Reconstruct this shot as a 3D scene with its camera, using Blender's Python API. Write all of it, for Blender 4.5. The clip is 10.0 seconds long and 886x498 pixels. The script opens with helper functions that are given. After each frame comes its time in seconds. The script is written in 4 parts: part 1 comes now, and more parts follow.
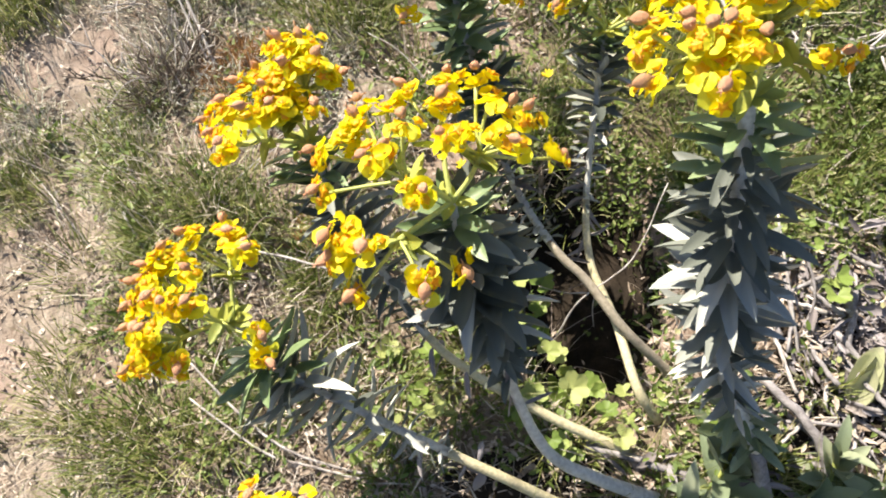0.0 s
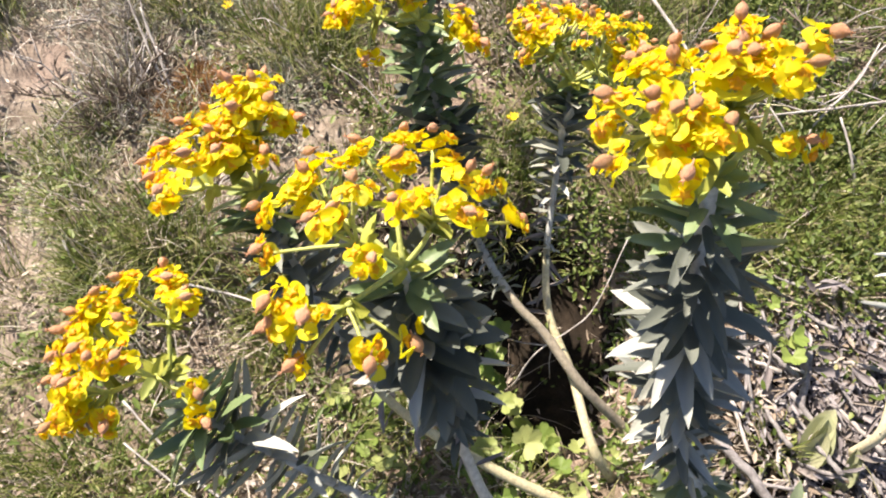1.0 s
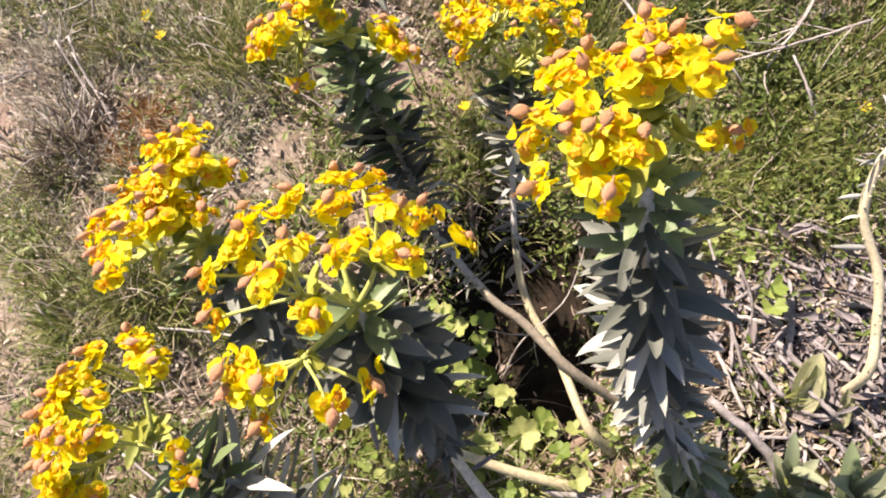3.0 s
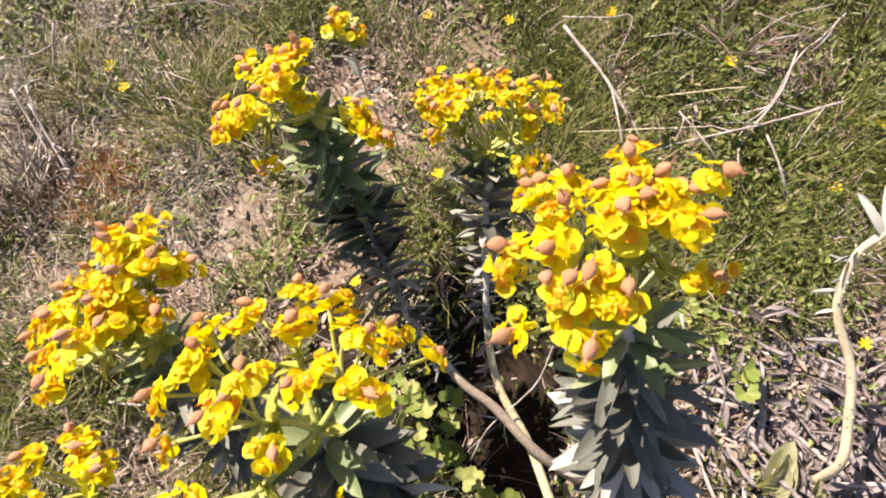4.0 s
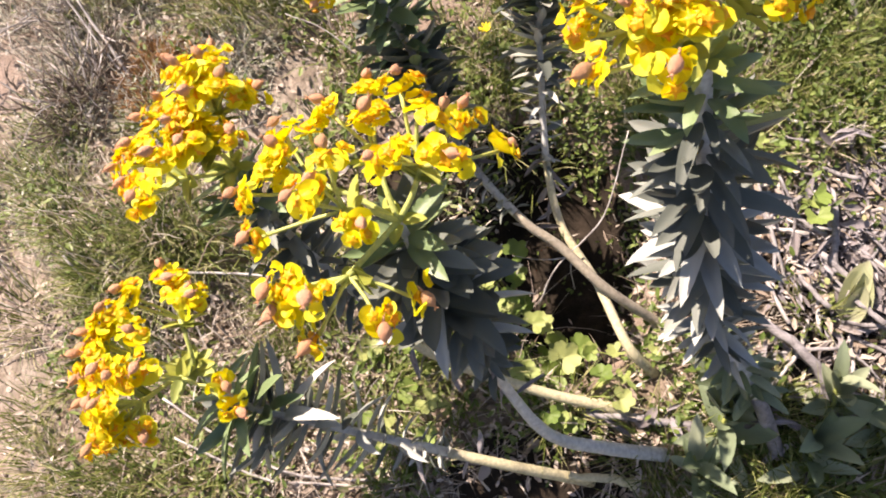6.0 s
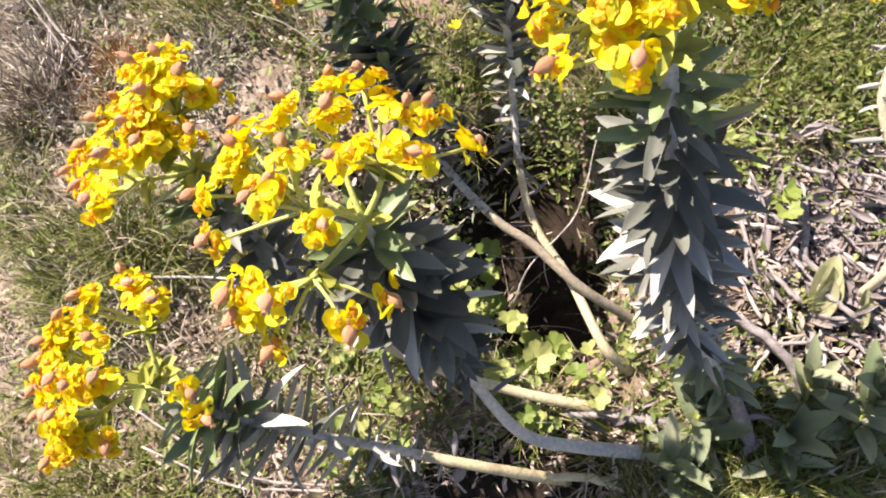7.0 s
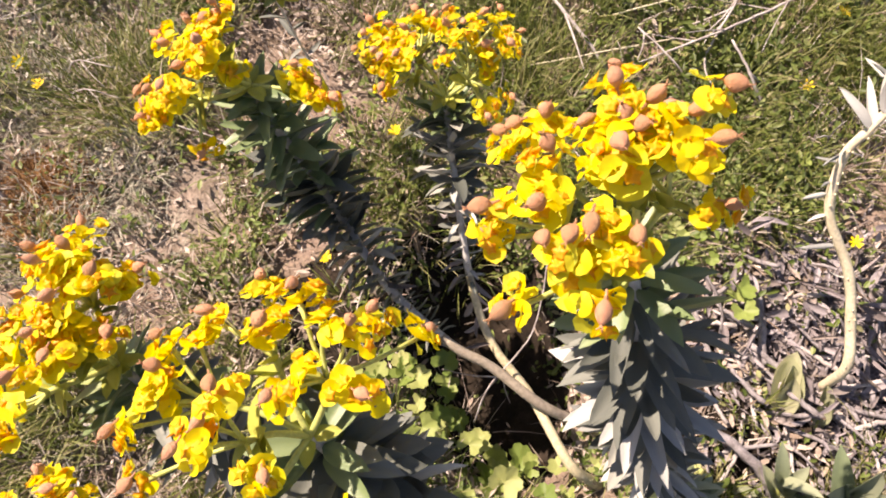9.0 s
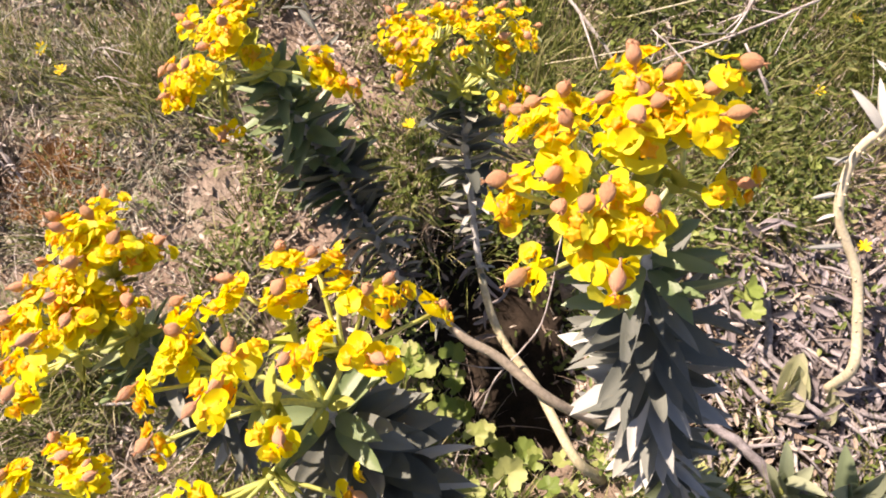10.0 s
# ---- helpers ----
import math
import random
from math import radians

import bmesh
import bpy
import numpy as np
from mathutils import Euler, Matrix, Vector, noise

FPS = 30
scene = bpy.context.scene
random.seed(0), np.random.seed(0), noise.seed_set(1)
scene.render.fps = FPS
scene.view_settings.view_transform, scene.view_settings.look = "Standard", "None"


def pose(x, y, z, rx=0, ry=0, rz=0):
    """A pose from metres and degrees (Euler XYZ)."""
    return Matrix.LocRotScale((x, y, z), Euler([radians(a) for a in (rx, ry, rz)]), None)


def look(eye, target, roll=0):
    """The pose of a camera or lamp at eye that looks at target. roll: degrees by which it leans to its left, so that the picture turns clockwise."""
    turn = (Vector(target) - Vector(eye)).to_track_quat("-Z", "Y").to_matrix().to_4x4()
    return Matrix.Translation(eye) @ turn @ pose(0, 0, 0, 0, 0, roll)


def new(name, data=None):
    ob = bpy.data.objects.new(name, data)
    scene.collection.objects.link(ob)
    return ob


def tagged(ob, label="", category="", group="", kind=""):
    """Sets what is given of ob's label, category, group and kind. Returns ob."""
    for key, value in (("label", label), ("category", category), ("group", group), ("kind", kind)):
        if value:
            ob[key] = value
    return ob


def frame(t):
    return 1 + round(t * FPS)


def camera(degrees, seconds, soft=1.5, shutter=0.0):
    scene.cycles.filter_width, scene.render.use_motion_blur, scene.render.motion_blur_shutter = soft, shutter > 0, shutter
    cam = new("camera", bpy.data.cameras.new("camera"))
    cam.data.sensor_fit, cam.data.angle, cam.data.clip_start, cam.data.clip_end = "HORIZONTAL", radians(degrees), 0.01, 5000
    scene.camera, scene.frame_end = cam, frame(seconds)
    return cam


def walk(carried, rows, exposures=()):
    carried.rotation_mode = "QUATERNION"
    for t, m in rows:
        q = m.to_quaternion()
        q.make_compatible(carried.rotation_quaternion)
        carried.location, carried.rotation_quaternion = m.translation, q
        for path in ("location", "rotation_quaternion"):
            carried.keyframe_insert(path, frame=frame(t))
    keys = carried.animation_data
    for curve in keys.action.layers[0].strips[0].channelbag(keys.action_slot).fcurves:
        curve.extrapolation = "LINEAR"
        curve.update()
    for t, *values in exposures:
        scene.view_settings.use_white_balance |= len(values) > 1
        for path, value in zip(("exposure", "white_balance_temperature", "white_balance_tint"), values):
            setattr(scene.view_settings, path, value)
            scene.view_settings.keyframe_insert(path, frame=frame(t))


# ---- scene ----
cam = camera(67.9, 10.0, soft=1.9, shutter=0.25)
PATH = [
    (0, (0.005, 0.02, 0.604), (-0.143, 1.062, -1.097), -9.6),
    (0.2, (0.002, 0.022, 0.601), (-0.161, 1.053, -1.105), -10.5),
    (0.5, (0.001, 0.035, 0.602), (-0.159, 1.041, -1.12), -11.9),
    (0.7, (0.002, 0.042, 0.607), (-0.137, 1.07, -1.103), -10.1),
    (1, (0.013, 0.057, 0.604), (-0.028, 1.137, -1.079), -2.4),
    (1.2, (0.023, 0.072, 0.604), (-0.04, 1.122, -1.097), -6.7),
    (1.5, (0.028, 0.076, 0.606), (-0.033, 1.074, -1.126), -8.1),
    (1.7, (0.025, 0.082, 0.6), (-0.037, 1.063, -1.142), -9.7),
    (2, (0.029, 0.086, 0.598), (-0.019, 1.08, -1.137), -10.8),
    (2.2, (0.033, 0.08, 0.604), (-0.044, 1.075, -1.129), -12.3),
    (3.3, (0.053, 0.098, 0.619), (0.023, 1.082, -1.123), -11.2),
    (3.5, (0.054, 0.105, 0.616), (0.051, 1.083, -1.128), -9.3),
    (3.7, (0.054, 0.12, 0.618), (0.083, 1.111, -1.118), -6.9),
    (4, (0.057, 0.15, 0.63), (0.104, 1.178, -1.085), -6.0),
    (4.2, (0.055, 0.159, 0.627), (0.116, 1.158, -1.105), -6.4),
    (4.5, (0.04, 0.15, 0.619), (0.075, 1.129, -1.125), -7.0),
    (4.8, (0.013, 0.127, 0.613), (-0.068, 1.08, -1.144), -14.3),
    (5, (-0.004, 0.115, 0.607), (-0.109, 1.034, -1.166), -15.2),
    (5.2, (-0.008, 0.106, 0.607), (-0.122, 0.991, -1.184), -16.1),
    (5.5, (0.009, 0.1, 0.596), (-0.079, 1.004, -1.186), -15.9),
    (5.7, (0.017, 0.083, 0.596), (-0.112, 0.98, -1.187), -19.1),
    (6.8, (0.032, 0.076, 0.586), (-0.019, 0.912, -1.23), -16.8),
    (7, (0.031, 0.081, 0.586), (-0.023, 0.943, -1.218), -16.5),
    (7.2, (0.025, 0.091, 0.588), (-0.016, 0.955, -1.216), -15.1),
    (7.5, (0.031, 0.134, 0.597), (0.034, 1.051, -1.181), -12.5),
    (7.7, (0.039, 0.164, 0.597), (0.109, 1.111, -1.163), -8.3),
    (8, (0.037, 0.186, 0.605), (0.12, 1.126, -1.159), -8.5),
    (8.2, (0.038, 0.197, 0.607), (0.123, 1.105, -1.173), -9.4),
    (8.5, (0.045, 0.184, 0.597), (0.178, 1.06, -1.196), -6.6),
    (8.7, (0.046, 0.181, 0.599), (0.131, 1.043, -1.204), -12.0),
    (9, (0.056, 0.178, 0.6), (0.162, 1.058, -1.193), -10.8),
    (9.5, (0.046, 0.172, 0.601), (0.143, 1.06, -1.189), -11.0),
    (10, (0.046, 0.162, 0.6), (0.143, 1.069, -1.18), -9.9),
]
EXPOSURES = [(0.0, 1.39, 6800, 12), (1.0, 1.34, 6950, 16), (2.0, 1.28, 7150, 21), (3.5, 1.23, 7300, 24), (4.5, 1.20, 7350, 26), (5.5, 1.30, 7200, 24),
             (7.0, 1.46, 7050, 24), (8.0, 1.23, 7450, 28), (9.0, 1.21, 7550, 29), (10.0, 1.21, 7550, 29)]
walk(cam, [(t, look(eye, target, roll)) for t, eye, target, roll in PATH], EXPOSURES)

# ---- light ----
SUN_TO = Vector((-0.146, 0.156, 0.305)).normalized()
world = bpy.data.worlds.new("world")
scene.world = world
world.use_nodes = True
wn = world.node_tree.nodes
sky = wn.new("ShaderNodeTexSky")
sky.sky_type = "NISHITA"
sky.sun_disc = False
sky.sun_elevation = math.asin(SUN_TO.z)
sky.sun_rotation = math.atan2(SUN_TO.x, SUN_TO.y)
wn["Background"].inputs["Strength"].default_value = 0.061
world.node_tree.links.new(sky.outputs["Color"], wn["Background"].inputs["Color"])
sun = new("sun", bpy.data.lights.new("sun", "SUN"))
sun.data.energy = 4.6
sun.data.angle = radians(0.55)
sun.data.color = (1.0, 0.94, 0.82)
sun.matrix_world = look(SUN_TO * 10, (0, 0, 0))


# ---- materials ----
def ramp(nt, src, stops):
    node = nt.nodes.new("ShaderNodeValToRGB")
    els = node.color_ramp.elements
    while len(els) < len(stops):
        els.new(0.5)
    for e, (p, c) in zip(els, stops):
        e.position, e.color = p, (*c, 1)
    nt.links.new(src, node.inputs["Fac"])
    return node.outputs["Color"]


def noise_tex(nt, scale, detail=4.0, rough=0.55, coords="Object"):
    co = nt.nodes.new("ShaderNodeTexCoord")
    n = nt.nodes.new("ShaderNodeTexNoise")
    n.inputs["Scale"].default_value, n.inputs["Detail"].default_value, n.inputs["Roughness"].default_value = scale, detail, rough
    nt.links.new(co.outputs[coords], n.inputs["Vector"])
    return n.outputs["Fac"]


def mixc(nt, fac, a, b, mode="MIX"):
    m = nt.nodes.new("ShaderNodeMix")
    m.data_type, m.blend_type = "RGBA", mode
    for sock, v in ((m.inputs["Factor"], fac), (m.inputs["A"], a), (m.inputs["B"], b)):
        if isinstance(v, (int, float)):
            sock.default_value = v
        elif isinstance(v, tuple):
            sock.default_value = (*v, 1)
        else:
            nt.links.new(v, sock)
    return m.outputs["Result"]


def material(name, stops, rand="object", scale=300.0, rough=0.6, translucent=0.0, tint=None, bump=0.15, grain=(0.75, 1.15), spec=0.4, sheen=0.0):
    """Colours picked by chance for each piece, with grain and blotches over them; thin pieces let light through."""
    mat = bpy.data.materials.new(name)
    mat.use_nodes = True
    nt = mat.node_tree
    bsdf = nt.nodes["Principled BSDF"]
    if rand == "object":
        src = nt.nodes.new("ShaderNodeObjectInfo").outputs["Random"]
    elif rand == "island":
        src = nt.nodes.new("ShaderNodeNewGeometry").outputs["Random Per Island"]
    else:
        src = noise_tex(nt, rand)
    col = ramp(nt, src, stops)
    g = noise_tex(nt, scale)
    col = mixc(nt, 1.0, col, ramp(nt, g, [(0.3, (grain[0],) * 3), (0.7, (grain[1],) * 3)]), "MULTIPLY")
    nt.links.new(col, bsdf.inputs["Base Color"])
    bsdf.inputs["Roughness"].default_value = rough
    bsdf.inputs["Specular IOR Level"].default_value = spec
    bsdf.inputs["Sheen Weight"].default_value = sheen
    if bump:
        b = nt.nodes.new("ShaderNodeBump")
        b.inputs["Strength"].default_value, b.inputs["Distance"].default_value = bump, 0.001
        nt.links.new(g, b.inputs["Height"])
        nt.links.new(b.outputs["Normal"], bsdf.inputs["Normal"])
    if translucent:
        tr = nt.nodes.new("ShaderNodeBsdfTranslucent")
        if tint:
            nt.links.new(mixc(nt, 1.0, col, tint, "MULTIPLY"), tr.inputs["Color"])
        else:
            nt.links.new(col, tr.inputs["Color"])
        mx = nt.nodes.new("ShaderNodeMixShader")
        mx.inputs["Fac"].default_value = translucent
        nt.links.new(bsdf.outputs["BSDF"], mx.inputs[1])
        nt.links.new(tr.outputs["BSDF"], mx.inputs[2])
        nt.links.new(mx.outputs["Shader"], nt.nodes["Material Output"].inputs["Surface"])
    return mat


M_BRACT = material("yellow_bract", [(0.0, (0.86, 0.675, 0.005)), (0.4, (0.88, 0.76, 0.008)), (0.8, (0.85, 0.785, 0.02)), (1.0, (0.68, 0.70, 0.06))],
                   scale=420, rough=0.5, translucent=0.48, grain=(0.88, 1.08))
M_WHORL = material("whorl_leaf", [(0.0, (0.44, 0.49, 0.10)), (0.5, (0.60, 0.61, 0.12)), (1.0, (0.34, 0.42, 0.14))], scale=300, rough=0.5, translucent=0.35)
M_CAPSULE = material("capsule_skin", [(0.0, (0.66, 0.33, 0.18)), (0.5, (0.74, 0.38, 0.23)), (1.0, (0.58, 0.31, 0.16))], scale=700, rough=0.62, grain=(0.72, 1.18), bump=0.7)
M_GLAND = material("orange_gland", [(0.0, (0.90, 0.42, 0.02)), (0.5, (0.90, 0.55, 0.015)), (1.0, (0.88, 0.66, 0.015))], scale=900, rough=0.4, translucent=0.4)
M_RAY = material("ray_stalk", [(0.0, (0.50, 0.52, 0.14)), (1.0, (0.42, 0.48, 0.16))], scale=500, rough=0.5)
# Glaucous leaf, its colour darkened for the shade below the flower heads.
M_SHADED_LEAF = material("shaded_glaucous_leaf", [(0.0, (0.095, 0.108, 0.092)), (0.5, (0.14, 0.155, 0.134)), (0.85, (0.20, 0.216, 0.188)), (1.0, (0.32, 0.325, 0.28))], scale=220, rough=0.55, grain=(0.82, 1.1), spec=0.22)
# Silver-grey leaf, paler in colour to carry the sunlight on it.
M_SUNLIT_SILVERLEAF = material("sunlit_silver_leaf", [(0.0, (0.28, 0.30, 0.28)), (0.5, (0.38, 0.398, 0.375)), (1.0, (0.52, 0.52, 0.47))], scale=220, rough=0.55, grain=(0.84, 1.1), spec=0.22)
M_UPLEAF = material("upper_leaf", [(0.0, (0.14, 0.21, 0.09)), (0.5, (0.20, 0.285, 0.13)), (0.9, (0.28, 0.36, 0.18)), (1.0, (0.40, 0.43, 0.24))], scale=220, rough=0.42, grain=(0.85, 1.1), spec=0.7, translucent=0.25)
M_SHOOT = material("green_shoot_leaf", [(0.0, (0.22, 0.29, 0.16)), (0.5, (0.32, 0.39, 0.25)), (1.0, (0.46, 0.50, 0.34))], scale=220, rough=0.45, translucent=0.4)
M_BUD = material("folded_bud_leaf", [(0.0, (0.55, 0.58, 0.36)), (1.0, (0.68, 0.68, 0.46))], scale=260, rough=0.5, translucent=0.5)
M_STEM = material("leafy_stem_skin", [(0.3, (0.42, 0.43, 0.41)), (0.5, (0.55, 0.55, 0.52)), (0.7, (0.47, 0.47, 0.46))], rand=30.0, scale=260, rough=0.6, bump=0.3)
M_BARE = material("bare_stem_skin", [(0.3, (0.42, 0.37, 0.24)), (0.5, (0.60, 0.54, 0.34)), (0.75, (0.46, 0.41, 0.29))], rand=40.0, scale=320, rough=0.55, bump=0.4)
# Duller brown copy of the bare stem: its flower head's shade as colour.
M_SHADED_STEM = material("shaded_stem_skin", [(0.3, (0.26, 0.22, 0.17)), (0.5, (0.38, 0.33, 0.25)), (0.75, (0.30, 0.26, 0.21))], rand=40.0, scale=320, rough=0.65, bump=0.4)
M_PALE = material("pale_dead_stem", [(0.3, (0.62, 0.56, 0.38)), (0.7, (0.74, 0.68, 0.50))], rand=30.0, scale=300, rough=0.6, bump=0.3)
M_WOOD = material("weathered_wood", [(0.3, (0.14, 0.127, 0.125)), (0.5, (0.25, 0.232, 0.235)), (0.75, (0.40, 0.375, 0.375))], rand=90.0, scale=500, rough=0.8, bump=0.6)
M_TWIG = material("bleached_twig", [(0.3, (0.22, 0.19, 0.175)), (0.5, (0.42, 0.385, 0.365)), (0.75, (0.64, 0.61, 0.585))], rand=70.0, scale=500, rough=0.75, bump=0.4)
M_DARKTWIG = material("dark_twig", [(0.3, (0.13, 0.10, 0.08)), (0.7, (0.24, 0.19, 0.15))], rand=70.0, scale=500, rough=0.8, bump=0.4)
M_GREEN = material("green_grass_blade", [(0.0, (0.08, 0.12, 0.02)), (0.4, (0.14, 0.18, 0.036)), (0.75, (0.24, 0.265, 0.075)), (1.0, (0.43, 0.39, 0.20))], rand="island", scale=120, rough=0.5, translucent=0.3, bump=0)
M_DRY = material("dry_grass_blade", [(0.0, (0.17, 0.125, 0.09)), (0.35, (0.30, 0.235, 0.18)), (0.7, (0.46, 0.39, 0.32)), (1.0, (0.68, 0.62, 0.54))], rand="island", scale=120, rough=0.6, translucent=0.2, bump=0)
M_GREY = material("grey_dead_stalk", [(0.0, (0.18, 0.14, 0.12)), (0.5, (0.34, 0.29, 0.25)), (1.0, (0.55, 0.50, 0.45))], rand="island", scale=150, rough=0.8, bump=0)
M_HERB = material("herb_leaf", [(0.0, (0.15, 0.23, 0.05)), (0.5, (0.25, 0.34, 0.08)), (1.0, (0.42, 0.46, 0.17))], scale=250, rough=0.5, translucent=0.35)
M_TINY = material("tiny_herb_leaf", [(0.0, (0.09, 0.14, 0.032)), (0.5, (0.16, 0.225, 0.05)), (0.88, (0.24, 0.30, 0.09)), (1.0, (0.42, 0.38, 0.23))], rand="island", scale=120, rough=0.5, translucent=0.3, bump=0)
M_UNDER = material("undergrowth_leaf", [(0.0, (0.055, 0.085, 0.018)), (0.5, (0.095, 0.135, 0.03)), (0.9, (0.16, 0.20, 0.045)), (1.0, (0.32, 0.31, 0.13))], rand="island", scale=120, rough=0.5, translucent=0.25, bump=0)
M_SILVER = material("silvery_leaf", [(0.0, (0.24, 0.24, 0.18)), (0.5, (0.42, 0.42, 0.33)), (1.0, (0.60, 0.58, 0.50))], rand="island", scale=120, rough=0.7, translucent=0.15, bump=0)
M_DEADLEAF = material("dead_leaf", [(0.0, (0.19, 0.16, 0.15)), (0.4, (0.25, 0.222, 0.228)), (0.8, (0.36, 0.33, 0.342)), (1.0, (0.26, 0.22, 0.19))], scale=260, rough=0.75, translucent=0.1, bump=0.4)
M_ASH = material("ashy_litter", [(0.0, (0.13, 0.11, 0.105)), (0.4, (0.22, 0.195, 0.20)), (0.8, (0.31, 0.282, 0.292)), (1.0, (0.44, 0.41, 0.42))], rand="island", scale=200, rough=0.8, bump=0)
M_FLECK = material("litter_fleck", [(0.0, (0.16, 0.12, 0.088)), (0.4, (0.33, 0.265, 0.21)), (0.8, (0.50, 0.42, 0.355)), (1.0, (0.64, 0.56, 0.49))], rand="island", scale=200, rough=0.8, bump=0)
M_STONE = material("pebble_stone", [(0.0, (0.34, 0.29, 0.24)), (0.5, (0.48, 0.40, 0.34)), (1.0, (0.58, 0.51, 0.45))], rand="island", scale=300, rough=0.85, bump=0.4)
M_PETAL = material("small_yellow_petal", [(0.0, (0.85, 0.62, 0.01)), (1.0, (0.88, 0.70, 0.02))], scale=500, rough=0.5, translucent=0.3, bump=0)
M_DISC = material("flower_disc", [(0.0, (0.74, 0.46, 0.015)), (1.0, (0.80, 0.54, 0.015))], scale=1500, rough=0.7, bump=0.4)
M_RUST = material("rusty_moss", [(0.0, (0.18, 0.085, 0.03)), (0.6, (0.32, 0.15, 0.05)), (1.0, (0.40, 0.24, 0.10))], rand="island", scale=200, rough=0.8, bump=0)


def ground_material(name, soils, pinks, rough_bump):
    mat = bpy.data.materials.new(name)
    mat.use_nodes = True
    nt = mat.node_tree
    bsdf = nt.nodes["Principled BSDF"]
    big, mid, fine = noise_tex(nt, 7, 6), noise_tex(nt, 45, 6, 0.65), noise_tex(nt, 420, 5, 0.7)
    soil = ramp(nt, mid, list(zip((0.30, 0.46, 0.62, 0.78), soils)))
    pink = ramp(nt, mid, list(zip((0.3, 0.7), pinks)))
    col = mixc(nt, ramp(nt, big, [(0.42, (0, 0, 0)), (0.60, (1, 1, 1))]), soil, pink)
    col = mixc(nt, 1.0, col, ramp(nt, fine, [(0.3, (0.6,) * 3), (0.7, (1.2,) * 3)]), "MULTIPLY")
    nt.links.new(col, bsdf.inputs["Base Color"])
    bsdf.inputs["Roughness"].default_value = 0.92
    bsdf.inputs["Specular IOR Level"].default_value = 0.2
    b = nt.nodes.new("ShaderNodeBump")
    b.inputs["Strength"].default_value, b.inputs["Distance"].default_value = rough_bump, 0.002
    nt.links.new(fine, b.inputs["Height"])
    nt.links.new(b.outputs["Normal"], bsdf.inputs["Normal"])
    return mat


M_SAND = ground_material("sandy_soil", ((0.17, 0.133, 0.10), (0.26, 0.212, 0.166), (0.36, 0.305, 0.25), (0.50, 0.44, 0.38)), ((0.28, 0.205, 0.165), (0.43, 0.34, 0.285)), 0.9)
M_HUMUS = ground_material("humus_soil", ((0.12, 0.09, 0.064), (0.21, 0.162, 0.118), (0.31, 0.245, 0.185), (0.43, 0.35, 0.275)), ((0.20, 0.142, 0.106), (0.42, 0.325, 0.262)), 1.0)
# Soil with the shade of stems and flower heads put into its colour.
M_SHADED_SOIL = ground_material("shaded_soil", ((0.014, 0.011, 0.008), (0.025, 0.019, 0.013), (0.042, 0.031, 0.022), (0.08, 0.06, 0.043)), ((0.02, 0.015, 0.011), (0.06, 0.044, 0.032)), 1.0)
nrg = np.random.default_rng(11)


# ---- ground ----
def smooth(a, b, v):
    t = min(max((v - a) / (b - a), 0.0), 1.0)
    return t * t * (3 - 2 * t)


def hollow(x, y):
    """1 in the dip added under the stems to hold deep shade, 0 outside."""
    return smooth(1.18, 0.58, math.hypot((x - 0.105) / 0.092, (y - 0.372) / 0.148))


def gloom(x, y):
    """1 where shade is put into the bare soil's colour between the old stems: the hollow and the ground behind it."""
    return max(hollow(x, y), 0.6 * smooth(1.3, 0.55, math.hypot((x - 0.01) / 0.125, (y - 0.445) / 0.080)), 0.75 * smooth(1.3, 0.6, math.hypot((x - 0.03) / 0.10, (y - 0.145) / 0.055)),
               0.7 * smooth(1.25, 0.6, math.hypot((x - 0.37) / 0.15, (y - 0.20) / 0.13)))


def lie(x, y):
    """The height of the ground without its crumbs: a gentle bank, a hump, and a trodden path that lies lower."""
    z = -0.07 + 0.2 * (min(max(y, 0.0), 1.2) - 0.28)
    z += 0.03 * math.exp(-((x + 0.36) ** 2 + (y - 0.5) ** 2) / 0.0144)
    # Dip added so that the ground under the stems goes dark.
    z -= 0.100 * hollow(x, y)
    return z - 0.06 * smooth(-0.4, -0.6, x) * smooth(0.75, 0.5, y) * smooth(-1.4, -1.0, x)


def path_share(x, y):
    """1 on the bare path, 0 in the growth."""
    edge = -0.475 + 0.10 * noise.noise((x * 4, y * 6, 1.0)) + 0.05 * noise.noise((x * 14, y * 14, 4.0)) - 0.05 * smooth(0.45, 0.8, y)
    bare = smooth(edge + 0.06, edge - 0.06, x)
    bare *= (1 - 0.6 * smooth(0.80, 0.86, y) * smooth(1.3, 1.1, y)) * smooth(-1.12, -1.0, x)
    bare = max(bare, 1.5 * math.exp(-((x + 0.53) ** 2 / 0.0060 + (y - 0.69) ** 2 / 0.0065)))
    pink = math.exp(-((x + 0.19) ** 2 + ((y - 0.615) * 1.5) ** 2) / 0.0072)
    pink2 = math.exp(-((x - 0.04) ** 2 + ((y - 0.69) * 1.6) ** 2) / 0.0018)
    return max(bare, 1.2 * pink, pink2)


def sprouting(x, y):
    """How much of the growth comes up on the path: in patches, more at its edge and its ends."""
    p = 0.30 + 1.6 * math.exp(-((x + 0.61) ** 2 / 0.008 + (y - 0.545) ** 2 / 0.0050)) + 1.0 * smooth(0.36, 0.24, y) + 0.4 * smooth(0.75, 0.80, y)
    return p * smooth(-0.15, 0.35, noise.noise((x * 24, y * 24, 6.0)))


def crumbs(x, y):
    r = noise.fractal((x * 18, y * 18, 0.0), 1.0, 2.0, 4) * 0.006
    return r + noise.fractal((x * 90, y * 90, 3.0), 1.0, 2.0, 2) * 0.0018


